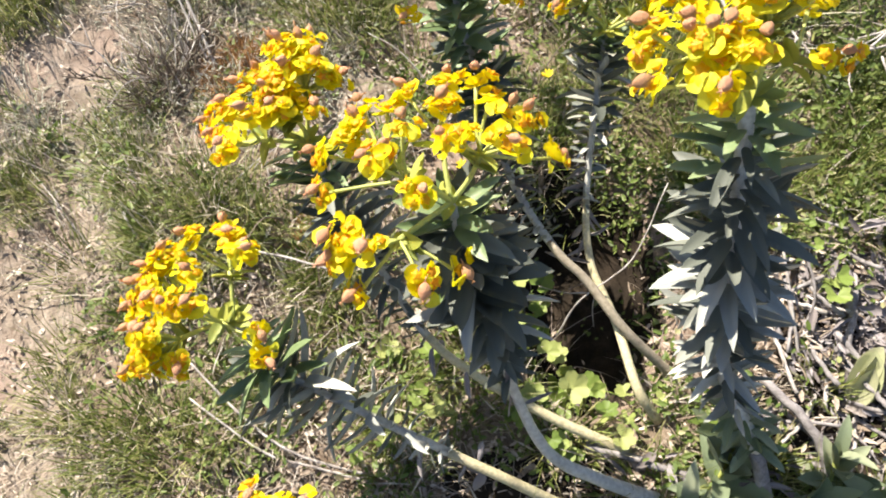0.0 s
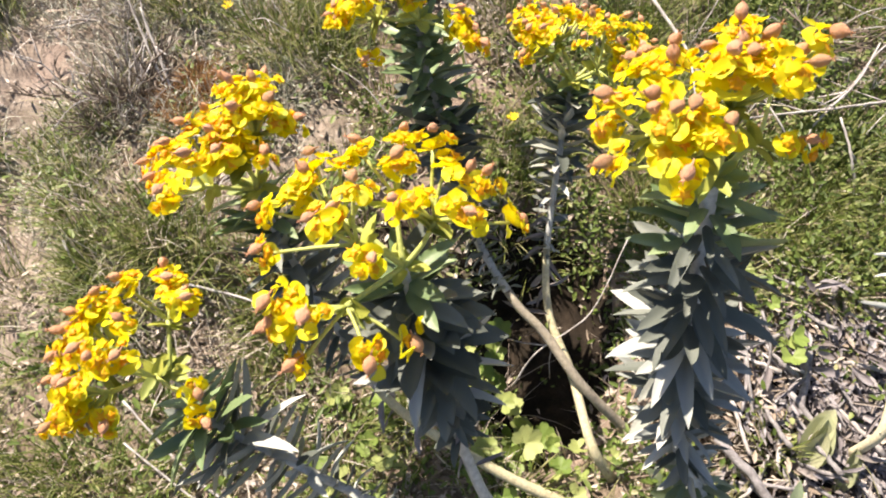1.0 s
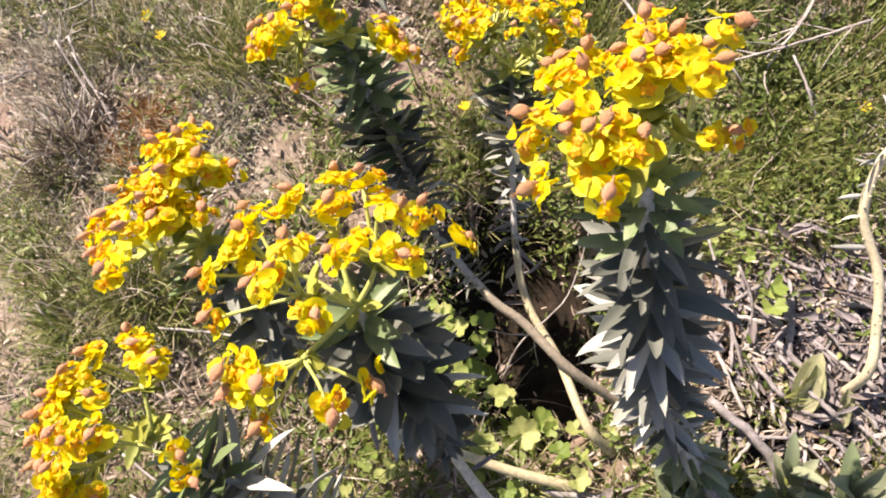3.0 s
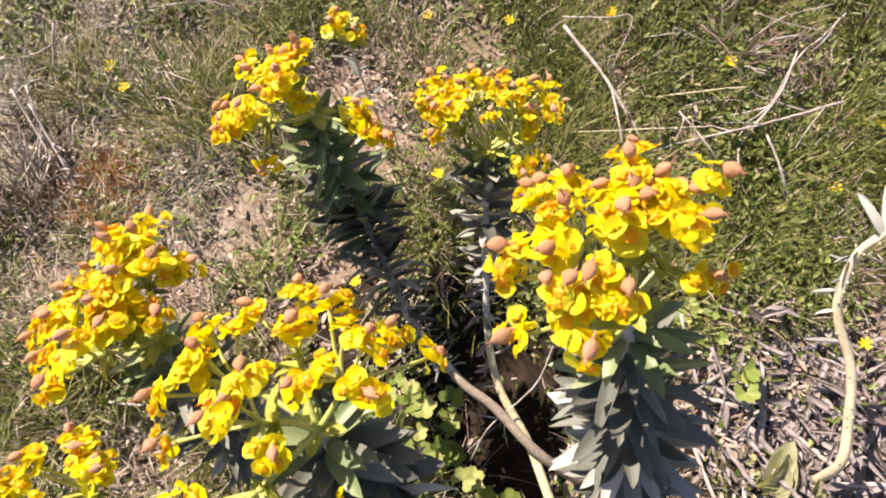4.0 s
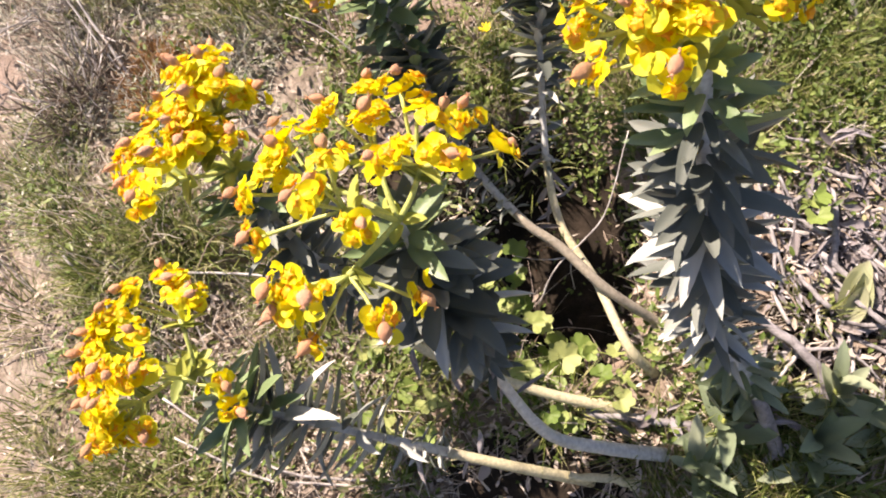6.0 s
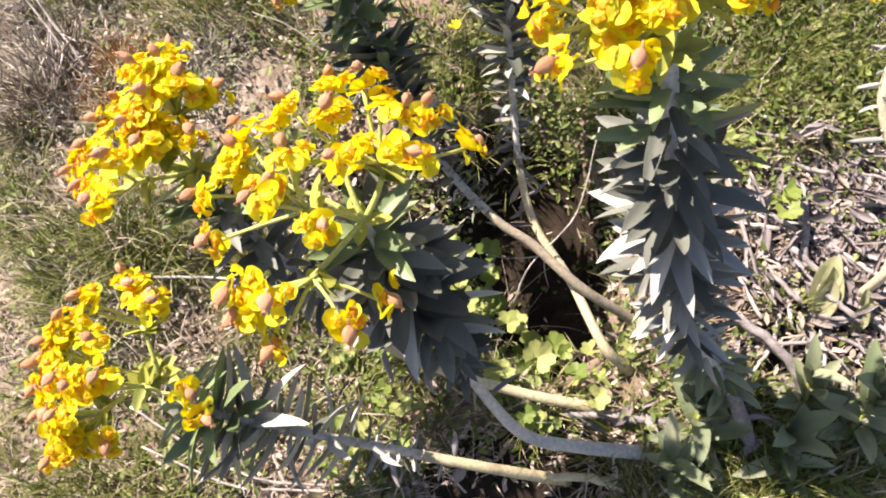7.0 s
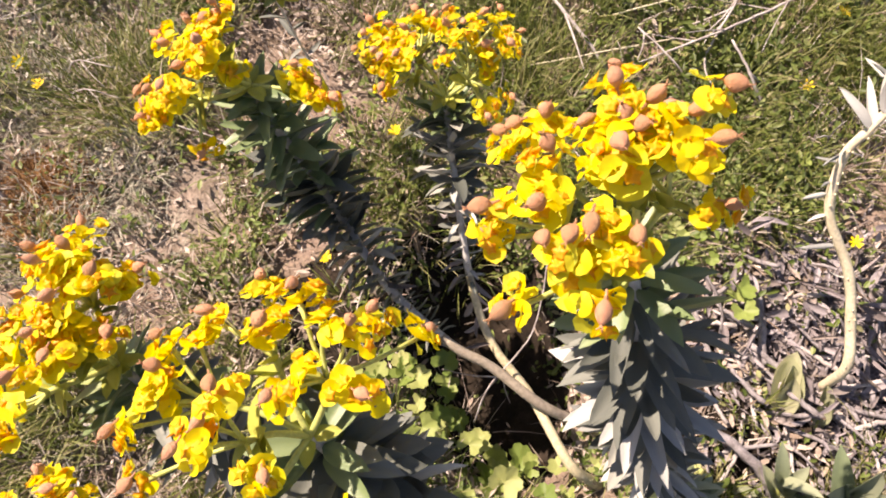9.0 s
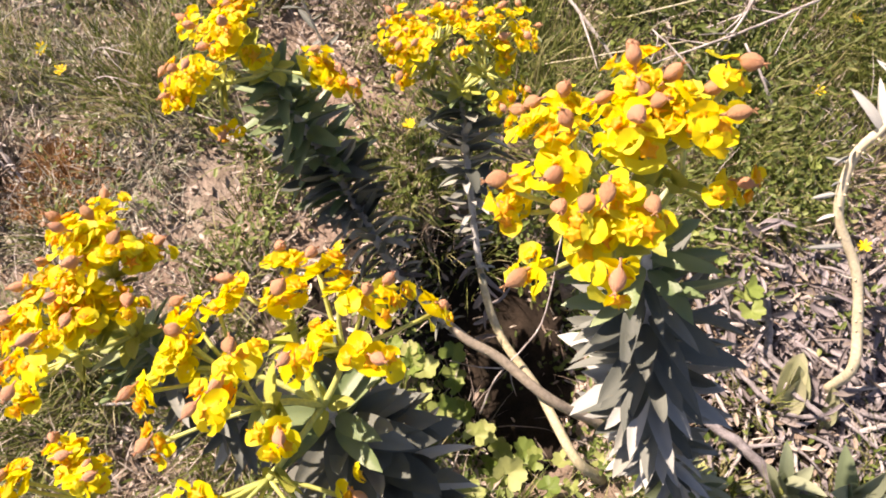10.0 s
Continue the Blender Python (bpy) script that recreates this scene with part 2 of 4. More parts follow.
def axis_steps(lo, hi, fine, far):
    inner = list(np.arange(lo, hi, fine))
    out, step, v = [], fine, hi
    while v < far:
        out.append(v)
        step *= 1.45
        v += step
    back, step, v = [], fine, lo
    while v > -far:
        step *= 1.45
        v -= step
        back.append(v)
    return back[::-1] + inner + out + [far]


def build_ground():
    xs, ys = axis_steps(-0.95, 0.95, 0.007, 400.0), axis_steps(-0.15, 1.25, 0.007, 400.0)
    verts, faces = [], []
    for y in ys:
        for x in xs:
            near = -1.0 < x < 1.0 and -0.2 < y < 1.3
            verts.append((x, y, lie(x, y) + (crumbs(x, y) if near else 0.02 * noise.noise((x, y, 0)))))
    w = len(xs)
    for j in range(len(ys) - 1):
        for i in range(w - 1):
            a = j * w + i
            faces.append((a, a + 1, a + w + 1, a + w))
    me = bpy.data.meshes.new("ground")
    me.from_pydata(verts, [], faces)
    me.materials.append(M_HUMUS)
    me.materials.append(M_SAND)
    me.materials.append(M_SHADED_SOIL)
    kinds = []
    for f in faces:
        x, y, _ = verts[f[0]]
        # Shade cast by heads and stems, given to these faces as a darker soil colour.
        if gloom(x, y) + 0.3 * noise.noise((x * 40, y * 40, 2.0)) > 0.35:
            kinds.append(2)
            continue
        kinds.append(1 if path_share(x, y) + 0.35 * noise.noise((x * 40, y * 40, 7.0)) > 0.55 else 0)
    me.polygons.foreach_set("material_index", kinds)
    me.polygons.foreach_set("use_smooth", [True] * len(faces))
    return tagged(new("ground", me), "sandy pinkish soil bank with a bare trodden path", "ground", kind="structure")


build_ground()


# ---- mesh helpers ----
def mesh_of(name, bm, mat, smooth_faces=True):
    me = bpy.data.meshes.new(name)
    bm.to_mesh(me)
    bm.free()
    me.materials.append(mat)
    me.polygons.foreach_set("use_smooth", [smooth_faces] * len(me.polygons))
    return me


def part(name, me, parent, m=None, label=""):
    ob = new(name, me)
    ob.parent = parent
    if m is not None:
        ob.matrix_local = m
    return tagged(ob, label)


def spline(pts, n):
    """n + 1 points on a smooth line through pts, each with its share of the way."""
    p = [Vector(v) for v in pts]
    p = [2 * p[0] - p[1]] + p + [2 * p[-1] - p[-2]]
    out = []
    for k in range(n + 1):
        u = k / n * (len(p) - 3)
        i = min(int(u), len(p) - 4)
        t = u - i
        a, b, c, d = p[i:i + 4]
        out.append(0.5 * (2 * b + (c - a) * t + (2 * a - 5 * b + 4 * c - d) * t * t + (3 * b - a - 3 * c + d) * t ** 3))
    return out


def tube(bm, line, radii, sides=7, rough=0.0, seed=0.0):
    rings = []
    side = Vector((0.3, 0.5, 0.8))
    for i, p in enumerate(line):
        d = (line[min(i + 1, len(line) - 1)] - line[max(i - 1, 0)]).normalized()
        side = (side - d * side.dot(d)).normalized()
        up = d.cross(side)
        r = radii[i]
        ring = []
        for k in range(sides):
            a = 2 * math.pi * k / sides
            f = r * (1 + rough * noise.noise((i * 0.7 + seed, k * 1.3, seed)))
            ring.append(bm.verts.new(p + (side * math.cos(a) + up * math.sin(a)) * f))
        rings.append(ring)
    for a, b in zip(rings, rings[1:]):
        for k in range(sides):
            bm.faces.new((a[k], a[(k + 1) % sides], b[(k + 1) % sides], b[k]))
    bm.faces.new(rings[0][::-1])
    bm.faces.new(rings[-1])
    return rings


def facing(pos, along, up, scale=1.0):
    """A pose with +Y along a way and +Z as near to up as that lets it."""
    y = Vector(along).normalized()
    x = y.cross(Vector(up))
    if x.length < 1e-4:
        x = y.orthogonal()
    x.normalize()
    z = x.cross(y)
    m = Matrix((x, y, z)).transposed().to_4x4()
    return Matrix.Translation(pos) @ m @ Matrix.Diagonal((*((scale,) * 3), 1) if not isinstance(scale, tuple) else (*scale, 1))


def rand_dir(r):
    while True:
        v = Vector((r.uniform(-1, 1), r.uniform(-1, 1), r.uniform(-1, 1)))
        if 0.1 < v.length < 1:
            return v.normalized()


# ---- leaf, bract, capsule and gland shapes ----
def lance_leaf(name, mat, arch, fold, wide=0.27, thick=0.018, twist=0.0, blunt=0.85, rows=7):
    """A fleshy lance-shaped leaf one unit long, with an upper and a lower face that meet at the rim."""
    bm = bmesh.new()
    cols = (-1.0, -0.5, 0.0, 0.5, 1.0)
    for turn in (False, True):
        grid = []
        for i in range(rows):
            t = i / rows
            w = wide * 0.5 * (max(0.0, 1 - (2 * t ** blunt - 1) ** 2) ** 0.62 * (1 - 0.12 * t) + (0.12 if i == 0 else 0.0))
            row = []
            for c in cols:
                lift = fold * abs(c) * w - (thick * (1 - abs(c)) * 1.6 if turn else 0.0)
                ang = twist * t
                row.append(bm.verts.new((c * w * math.cos(ang) - lift * math.sin(ang), t, arch * t * t + c * w * math.sin(ang) + lift * math.cos(ang))))
            grid.append(row)
        tip = bm.verts.new((0, 1, arch))
        for i in range(rows - 1):
            for k in range(4):
                q = (grid[i][k], grid[i][k + 1], grid[i + 1][k + 1], grid[i + 1][k])
                bm.faces.new(q[::-1] if turn else q)
        for k in range(4):
            q = (grid[-1][k], grid[-1][k + 1], tip)
            bm.faces.new(q[::-1] if turn else q)
    return mesh_of(name, bm, mat)


def bract_mesh(name, cup, wave, tip, notch):
    """A kidney-shaped bract one unit wide, cupped, with a small point; a thin sheet."""
    bm = bmesh.new()
    rows = []
    for r in (0.12, 0.45, 0.78, 1.0):
        row = []
        for k in range(11):
            a = radians(-112 + 224 * k / 10)
            rad = 0.5 * r * (1 + notch * math.cos(2 * a) + tip * math.exp(-(a / 0.22) ** 2) * (r > 0.9))
            x, y = rad * math.cos(a) + 0.16, rad * math.sin(a) * 1.06
            z = cup * (x * x + y * y) + wave * r * r * math.sin(3.1 * a + 0.6) + 0.042 * math.cos(6.3 * a + 9 * wave) * r ** 3 + 0.015 * math.sin(11 * a) * r ** 4
            row.append(bm.verts.new((x, y, z)))
        rows.append(row)
    for a, b in zip(rows, rows[1:]):
        for k in range(10):
            bm.faces.new((a[k], b[k], b[k + 1], a[k + 1]))
    root = bm.verts.new((0, 0, 0))
    for k in range(10):
        bm.faces.new((root, rows[0][k], rows[0][k + 1]))
    return mesh_of(name, bm, M_BRACT)


def capsule_mesh(name, plump, seed):
    """A three-lobed, egg-shaped seed capsule one unit long, with a neck and three short styles."""
    bm = bmesh.new()
    rings = []
    n = 12
    for i in range(8):
        t = i / 7
        r = plump * math.sin(math.pi * (0.06 + 0.90 * t)) ** 0.75 * (1 - 0.12 * t)
        ring = []
        for k in range(n):
            a = 2 * math.pi * k / n
            f = r * (1 + 0.10 * math.cos(3 * a)) * (1 + 0.08 * noise.noise((math.cos(a) * 2, math.sin(a) * 2, t * 5 + seed)))
            ring.append(bm.verts.new((f * math.cos(a), t, f * math.sin(a))))
        rings.append(ring)
    for a, b in zip(rings, rings[1:]):
        for k in range(n):
            bm.faces.new((a[k], b[k], b[(k + 1) % n], a[(k + 1) % n]))
    bm.faces.new(rings[0])
    bm.faces.new(rings[-1][::-1])
    for k in range(3):
        a = 2 * math.pi * k / 3 + seed
        out = Vector((math.cos(a), 0, math.sin(a)))
        tube(bm, [Vector((0, 0.97, 0)), Vector((0, 1.12, 0)) + out * 0.05, Vector((0, 1.22, 0)) + out * 0.16], [0.05, 0.04, 0.02], 4)
    tube(bm, [Vector((0, -0.42, 0.05)), Vector((0, -0.2, 0.0)), Vector((0, 0.03, 0))], [0.05, 0.06, 0.09], 5)
    return mesh_of(name, bm, M_CAPSULE)


def gland_mesh(name, seed):
    """The small cup of a spurge flower: five fleshy lobes, each drawn out into two horns, round a raised middle."""
    bm = bmesh.new()
    n, rings = 30, []
    for rad, z in ((0.10, -0.30), (0.30, -0.05), (0.50, 0.20), (0.40, 0.34), (0.20, 0.30), (0.08, 0.42)):
        ring = []
        for k in range(n):
            a = 2 * math.pi * k / n
            horn = max(0.0, math.cos(10 * a + seed)) ** 3 * (0.5 + 0.5 * math.cos(5 * a + seed * 0.5))
            f = rad * (1 + 0.16 * math.cos(5 * a + seed * 0.5)) + (0.55 * horn if rad > 0.45 else 0.0)
            ring.append(bm.verts.new((f * math.cos(a), f * math.sin(a), z + (0.12 * horn if rad > 0.45 else 0))))
        rings.append(ring)
    for a, b in zip(rings, rings[1:]):
        for k in range(n):
            bm.faces.new((a[k], a[(k + 1) % n], b[(k + 1) % n], b[k]))
    bm.faces.new(rings[0][::-1])
    bm.faces.new(rings[-1])
    return mesh_of(name, bm, M_GLAND)


LEAF_FORMS = ((-0.18, 0.35, 0.25, 0.2), (0.20, 0.45, 0.24, 0.4), (-0.30, 0.30, 0.26, -0.4), (0.05, 0.35, 0.25, 0.6), (-0.42, 0.40, 0.24, 0.4), (0.32, 0.45, 0.26, -0.5))
LEAVES = [lance_leaf("leaf", M_SHADED_LEAF, a, f, w, twist=tw) for a, f, w, tw in LEAF_FORMS]
BROAD_LEAVES = [lance_leaf("leaf", M_SHADED_LEAF, a, f, w * 1.5, twist=tw) for a, f, w, tw in LEAF_FORMS]
UPPER_LEAVES = [lance_leaf("leaf", M_UPLEAF, a, f, w, twist=tw) for a, f, w, tw in ((-0.12, 0.35, 0.29, 0.1), (0.14, 0.55, 0.27, 0.35), (-0.35, 0.30, 0.30, -0.3))]
SUNLIT_SILVER_LEAVES = [lance_leaf("leaf", M_SUNLIT_SILVERLEAF, a, f, w, twist=tw, blunt=0.75) for a, f, w, tw in ((0.20, 0.5, 0.25, 0.3), (-0.25, 0.4, 0.28, -0.4), (-0.45, 0.5, 0.26, 0.3), (0.40, 0.6, 0.25, 0.5))]
BUD_LEAVES = [lance_leaf("leaf", M_BUD, a, 0.9, w, twist=tw, blunt=0.8) for a, w, tw in ((0.25, 0.50, 0.1), (0.35, 0.44, -0.2), (0.15, 0.54, 0.2))]
SHOOT_LEAVES = [lance_leaf("leaf", M_SHOOT, a, f, w, twist=tw) for a, f, w, tw in ((-0.15, 0.5, 0.34, 0.1), (0.10, 0.8, 0.36, -0.3), (-0.35, 0.4, 0.32, 0.3))]
DEAD_LEAVES = [lance_leaf("dead_leaf", M_DEADLEAF, a, f, w, 0.008, twist=tw) for a, f, w, tw in
               ((0.35, 0.6, 0.28, 0.9), (-0.3, 1.0, 0.22, -1.2), (0.15, 0.4, 0.32, 1.3), (0.5, 1.6, 0.15, 0.4), (-0.6, 0.7, 0.26, 1.8))]
WHORL = [lance_leaf("whorl_leaf", M_WHORL, a, f, w, 0.012, twist=tw, blunt=0.7) for a, f, w, tw in ((-0.2, 0.3, 0.62, 0.1), (-0.05, 0.5, 0.55, -0.2))]
BRACTS = [bract_mesh("bract", c, w, t, nn) for c, w, t, nn in
          ((0.30, 0.03, 0.10, 0.02), (0.55, 0.05, 0.06, -0.04), (0.10, 0.06, 0.14, 0.05), (-0.25, 0.04, 0.08, 0.0))]
CAPSULES = [capsule_mesh("capsule", p, s) for p, s in ((0.36, 0.0), (0.40, 2.0), (0.33, 5.0))]
GLANDS = [gland_mesh("nectar_gland", s) for s in (1, 2, 3)]


# ---- the spurge ----
def flower_cluster(plant, fork, pos, heart, r, full=True, big=1.0):
    """One raylet of the umbel, from its fork, with its bracts, nectar glands and seed capsule at the end."""
    pos = Vector(pos)
    out = (pos - fork).normalized()
    node = pos - out * 0.007 - Vector((0, 0, 0.004))
    face = (out + Vector((0, 0, 0.55)) + rand_dir(r) * 0.45).normalized()
    mid = fork.lerp(node, 0.5) + Vector((0, 0, -0.002)) + rand_dir(r) * 0.002
    bm = bmesh.new()
    tube(bm, spline([fork, mid, node], 4), [0.0013, 0.0012, 0.0012, 0.0011, 0.0014], 6)
    ray = part("raylet", mesh_of("raylet", bm, M_RAY), plant)

    def saucer(at, axis, size, count):
        base = axis.to_track_quat("Z", "Y").to_matrix().to_4x4()
        turn = r.uniform(0, 360)
        for k in range(count):
            yaw = turn + k * 360 / count + r.uniform(-20, 20)
            m = Matrix.Translation(at + axis * r.uniform(-0.0006, 0.0006)) @ base @ pose(0, 0, 0, 0, 0, yaw) @ pose(0, 0, 0, r.uniform(-24, 24), r.uniform(-40, 12), 0)
            q = size * r.uniform(0.82, 1.18)
            part("bract", r.choice(BRACTS), ray, m @ Matrix.Diagonal((q, q * r.uniform(0.95, 1.2), q, 1)))

    def gland(at, axis, size):
        part("nectar_gland", r.choice(GLANDS), ray, Matrix.Translation(at) @ axis.to_track_quat("Z", "Y").to_matrix().to_4x4() @ Matrix.Diagonal((*((size,) * 3), 1)))

    saucer(node, face, 0.0138 * big, 2 if full else 3)
    gland(node + face * 0.0030, face, 0.0074 * big)
    for q in range(4 if full else 2):
        side = (face.cross(rand_dir(r)).normalized() + face * 0.6).normalized()
        twin = node + side * r.uniform(0.007, 0.013)
        saucer(twin, (side * 0.6 + face).normalized(), 0.0088 * big, 2)
        if r.random() < 0.55:
            gland(twin + face * 0.0018, (side + face).normalized(), 0.0054 * big)
    if full:
        nod = ((pos - heart).normalized() * 0.55 + face * 0.2 + rand_dir(r) * 0.45 + Vector((-0.12, -0.55, -0.10))).normalized()
        size = 0.0096 * big * r.uniform(0.88, 1.12)
        part("capsule", r.choice(CAPSULES), ray, facing(pos + face * 0.003 - nod * size * 0.45, nod, rand_dir(r), size))


def spurge(label, trunk, hub, caps, seed, radius=0.0038, leaf_span=(0.05, 0.55), leaves=90, leaf_len=0.042, extra=8, big=1.0, lean_out=(35, 85), whorl=9, bare=M_STEM, foot_r=0.0055, hanging=(), withered=5, green_share=0.25, silver=0.04, pale_foot=0.0, grey=LEAVES):
    """A spurge stem: from the flower head down to the ground. leaf_span: the stretch of the stem, from its top, that bears leaves."""
    r, widths = random.Random(seed), random.Random(seed + 500)
    hub = Vector(hub)
    foot = Vector(trunk[-1])
    plant = tagged(new("euphorbia_stem"), label, "plant", group="flowering spurge stems")
    plant.location = foot
    bpy.context.view_layer.update()
    shift = -foot
    line = [p + shift for p in spline([hub] + [Vector(t) for t in trunk], 40)]
    h = hub + shift
    cut = int(40 * leaf_span[1])
    bm = bmesh.new()
    tube(bm, line[:cut + 1], [(radius * 0.72 + (foot_r - radius * 0.72) * (i / 40) ** 1.3) for i in range(cut + 1)], 9, 0.12, seed)
    part("stem", mesh_of("stem", bm, M_STEM), plant)
    if cut < 39:
        bm = bmesh.new()
        rad = [(radius * 0.72 + (foot_r - radius * 0.72) * (i / 40) ** 1.3) * (1.01 + 0.02 * (i % 5 == 0)) for i in range(cut, 41)]
        tube(bm, line[cut:], rad, 11, 0.07, seed)
        for k in range(26):
            i = r.randint(0, len(rad) - 2)
            p, q = line[cut + i], line[cut + i + 1]
            o = (q - p).normalized().cross(rand_dir(r)).normalized()
            c = p.lerp(q, r.random()) + o * rad[i] * 0.93
            tube(bm, [c - o * 0.0004, c + o * 0.0006], [0.0011, 0.0006], 5)
        part("lower_stem", mesh_of("lower_stem", bm, bare), plant, label="bare stem with leaf scars")
    # Leaves in a steep spiral.
    for k in range(leaves):
        u = leaf_span[0] + (leaf_span[1] - leaf_span[0]) * (k + r.uniform(-0.4, 0.4)) / leaves
        u = min(max(u, 0.0), 0.985)
        f = u * 40
        i = int(f)
        p = line[i].lerp(line[i + 1], f - i)
        axis = (line[max(i - 1, 0)] - line[min(i + 2, 40)]).normalized()
        ref = axis.orthogonal().normalized()
        a = k * radians(137.5) + r.uniform(-0.25, 0.25)
        o = Matrix.Rotation(a, 3, axis) @ ref
        share = (k + 0.5) / leaves
        tilt = radians(lean_out[0] + (lean_out[1] - lean_out[0]) * share + r.uniform(-10, 10))
        d = axis * math.cos(tilt) + o * math.sin(tilt)
        ln = leaf_len * r.uniform(0.8, 1.15) * (0.5 + 0.75 * math.sin(math.pi * min(share * 0.95 + 0.15, 1)))
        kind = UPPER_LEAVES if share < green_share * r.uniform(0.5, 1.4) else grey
        # Sunlight on the lower leaves, put in as paler copies.
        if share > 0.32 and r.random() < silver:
            kind = SUNLIT_SILVER_LEAVES
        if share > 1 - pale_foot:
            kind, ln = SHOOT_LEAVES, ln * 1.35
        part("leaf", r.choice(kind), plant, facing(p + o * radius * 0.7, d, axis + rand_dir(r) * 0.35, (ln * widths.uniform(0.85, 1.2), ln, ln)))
    for k in range(whorl):
        a = k * 2 * math.pi / max(whorl, 1) + r.uniform(-0.3, 0.3)
        o = Vector((math.cos(a), math.sin(a), 0.25 + r.uniform(-0.15, 0.25)))
        part("whorl_leaf", r.choice(WHORL), plant, facing(h + o * 0.002, o, (0, 0, 1), r.uniform(0.013, 0.020) * big))
    for k in range(withered):
        i = min(int(40 * leaf_span[1]) + r.randint(-5, 4), 39)
        o = rand_dir(r)
        part("withered_leaf", r.choice(DEAD_LEAVES), plant, facing(line[i] + o * radius * 0.6, o * 0.7 + Vector((0, 0, -0.7)), rand_dir(r), r.uniform(0.022, 0.036)), "brown withered leaf")
    for base, tip, size in hanging:
        part("hanging_leaf", WHORL[0], plant, facing(Vector(base) + shift, Vector(tip) - Vector(base), (0, -0.6, 0.6), (size * 0.55, size, size)), "pale yellow-green hanging leaf")
    spots = [Vector(c) + shift for c in caps]
    heart = (sum(spots, Vector()) / len(spots)).lerp(h, 0.5)
    heads = [(c, True) for c in spots]
    for k in range(extra):
        for _ in range(40):
            a, b = r.sample(spots, 2)
            if 0.010 < (a - b).length < 0.034:
                break
        heads.append((a.lerp(b, r.uniform(0.3, 0.7)) + rand_dir(r) * 0.005 + Vector((0, 0, -0.004)), r.random() < 0.2))
    # The raylets spring from a few main rays.
    count = max(3, len(spots) // 4)
    mids = [spots[int(k * len(spots) / count)].copy() for k in range(count)]
    for _ in range(6):
        near = [[] for _ in mids]
        for c, _f in heads:
            near[min(range(count), key=lambda k: (mids[k] - c).length)].append(c)
        mids = [sum(g, Vector()) / len(g) if g else m for g, m in zip(near, mids)]
    forks = []
    for m in mids:
        fork = h.lerp(m, 0.62) + Vector((0, 0, -0.004))
        bm = bmesh.new()
        tube(bm, spline([h, h.lerp(fork, 0.5) + rand_dir(r) * 0.003, fork], 6), [0.0021, 0.0019, 0.0018, 0.0017, 0.0017, 0.0018, 0.0022], 7)
        part("ray", mesh_of("ray", bm, M_RAY), plant)
        for k in range(6):
            o = (m - h).normalized().cross(rand_dir(r)).normalized() + (m - h).normalized() * 0.3
            part("whorl_leaf", r.choice(WHORL), plant, facing(fork.lerp(h, r.uniform(0, 0.25)), o, (m - h), r.uniform(0.014, 0.023) * big))
        forks.append(fork)
    for c, full in heads:
        k = min(range(count), key=lambda k: (mids[k] - c).length)
        flower_cluster(plant, forks[k], c, heart, r, full, big)
    return plant


R_CAPS = [(0.093, 0.311, 0.354), (0.096, 0.313, 0.328), (0.107, 0.279, 0.376), (0.124, 0.276, 0.382), (0.117, 0.355, 0.340), (0.133, 0.346, 0.358),
          (0.143, 0.325, 0.372), (0.155, 0.330, 0.388), (0.143, 0.299, 0.393), (0.195, 0.340, 0.340), (0.175, 0.288, 0.396), (0.191, 0.309, 0.394),
          (0.087, 0.264, 0.356), (0.119, 0.250, 0.367), (0.124, 0.319, 0.372), (0.158, 0.311, 0.381), (0.189, 0.281, 0.353), (0.164, 0.345, 0.375),
          (0.167, 0.318, 0.385), (0.138, 0.268, 0.380), (0.112, 0.300, 0.365)]
spurge("tall grey-leaved spurge stem with a broad yellow flower head", [(0.163, 0.262, 0.24), (0.176, 0.244, 0.15), (0.187, 0.21, 0.08), (0.226, 0.17, 0.0), (0.254, 0.125, -0.085)],
       (0.153, 0.285, 0.318), R_CAPS, 21, 0.0064, (0.03, 0.80), 210, 0.038, extra=19, lean_out=(72, 98), bare=M_WOOD, green_share=0.10, silver=0.72, pale_foot=0.14, foot_r=0.0068,
       hanging=[((0.150, 0.292, 0.334), (0.144, 0.268, 0.322), 0.030), ((0.140, 0.295, 0.335), (0.118, 0.282, 0.325), 0.018)])

M_CAPS = [(-0.019, 0.338, 0.301), (0.0, 0.318, 0.321), (-0.047, 0.327, 0.303), (-0.077, 0.329, 0.291), (-0.022, 0.312, 0.307), (0.020, 0.296, 0.315),
          (0.030, 0.305, 0.300), (0.053, 0.301, 0.258), (-0.044, 0.283, 0.323), (-0.078, 0.309, 0.298), (-0.020, 0.272, 0.319), (0.020, 0.259, 0.325),
          (-0.091, 0.227, 0.286), (-0.068, 0.215, 0.292), (-0.036, 0.199, 0.269), (-0.013, 0.215, 0.259), (-0.104, 0.288, 0.292), (-0.087, 0.298, 0.285),
          (-0.101, 0.263, 0.284), (-0.066, 0.263, 0.314), (-0.032, 0.243, 0.306), (-0.093, 0.220, 0.270), (-0.078, 0.202, 0.260)]
spurge("grey-leaved spurge stem with a loose wide-spread yellow flower head", [(-0.014, 0.254, 0.2), (0.006, 0.228, 0.13), (0.02, 0.203, 0.06), (0.048, 0.17, 0.0), (0.096, 0.155, -0.04), (0.151, 0.143, -0.075)],
       (-0.019, 0.264, 0.262), M_CAPS, 22, 0.0040, (0.03, 0.44), 125, 0.040, extra=11, lean_out=(70, 100), foot_r=0.0068, silver=0.12, whorl=3, green_share=0.12, grey=BROAD_LEAVES)

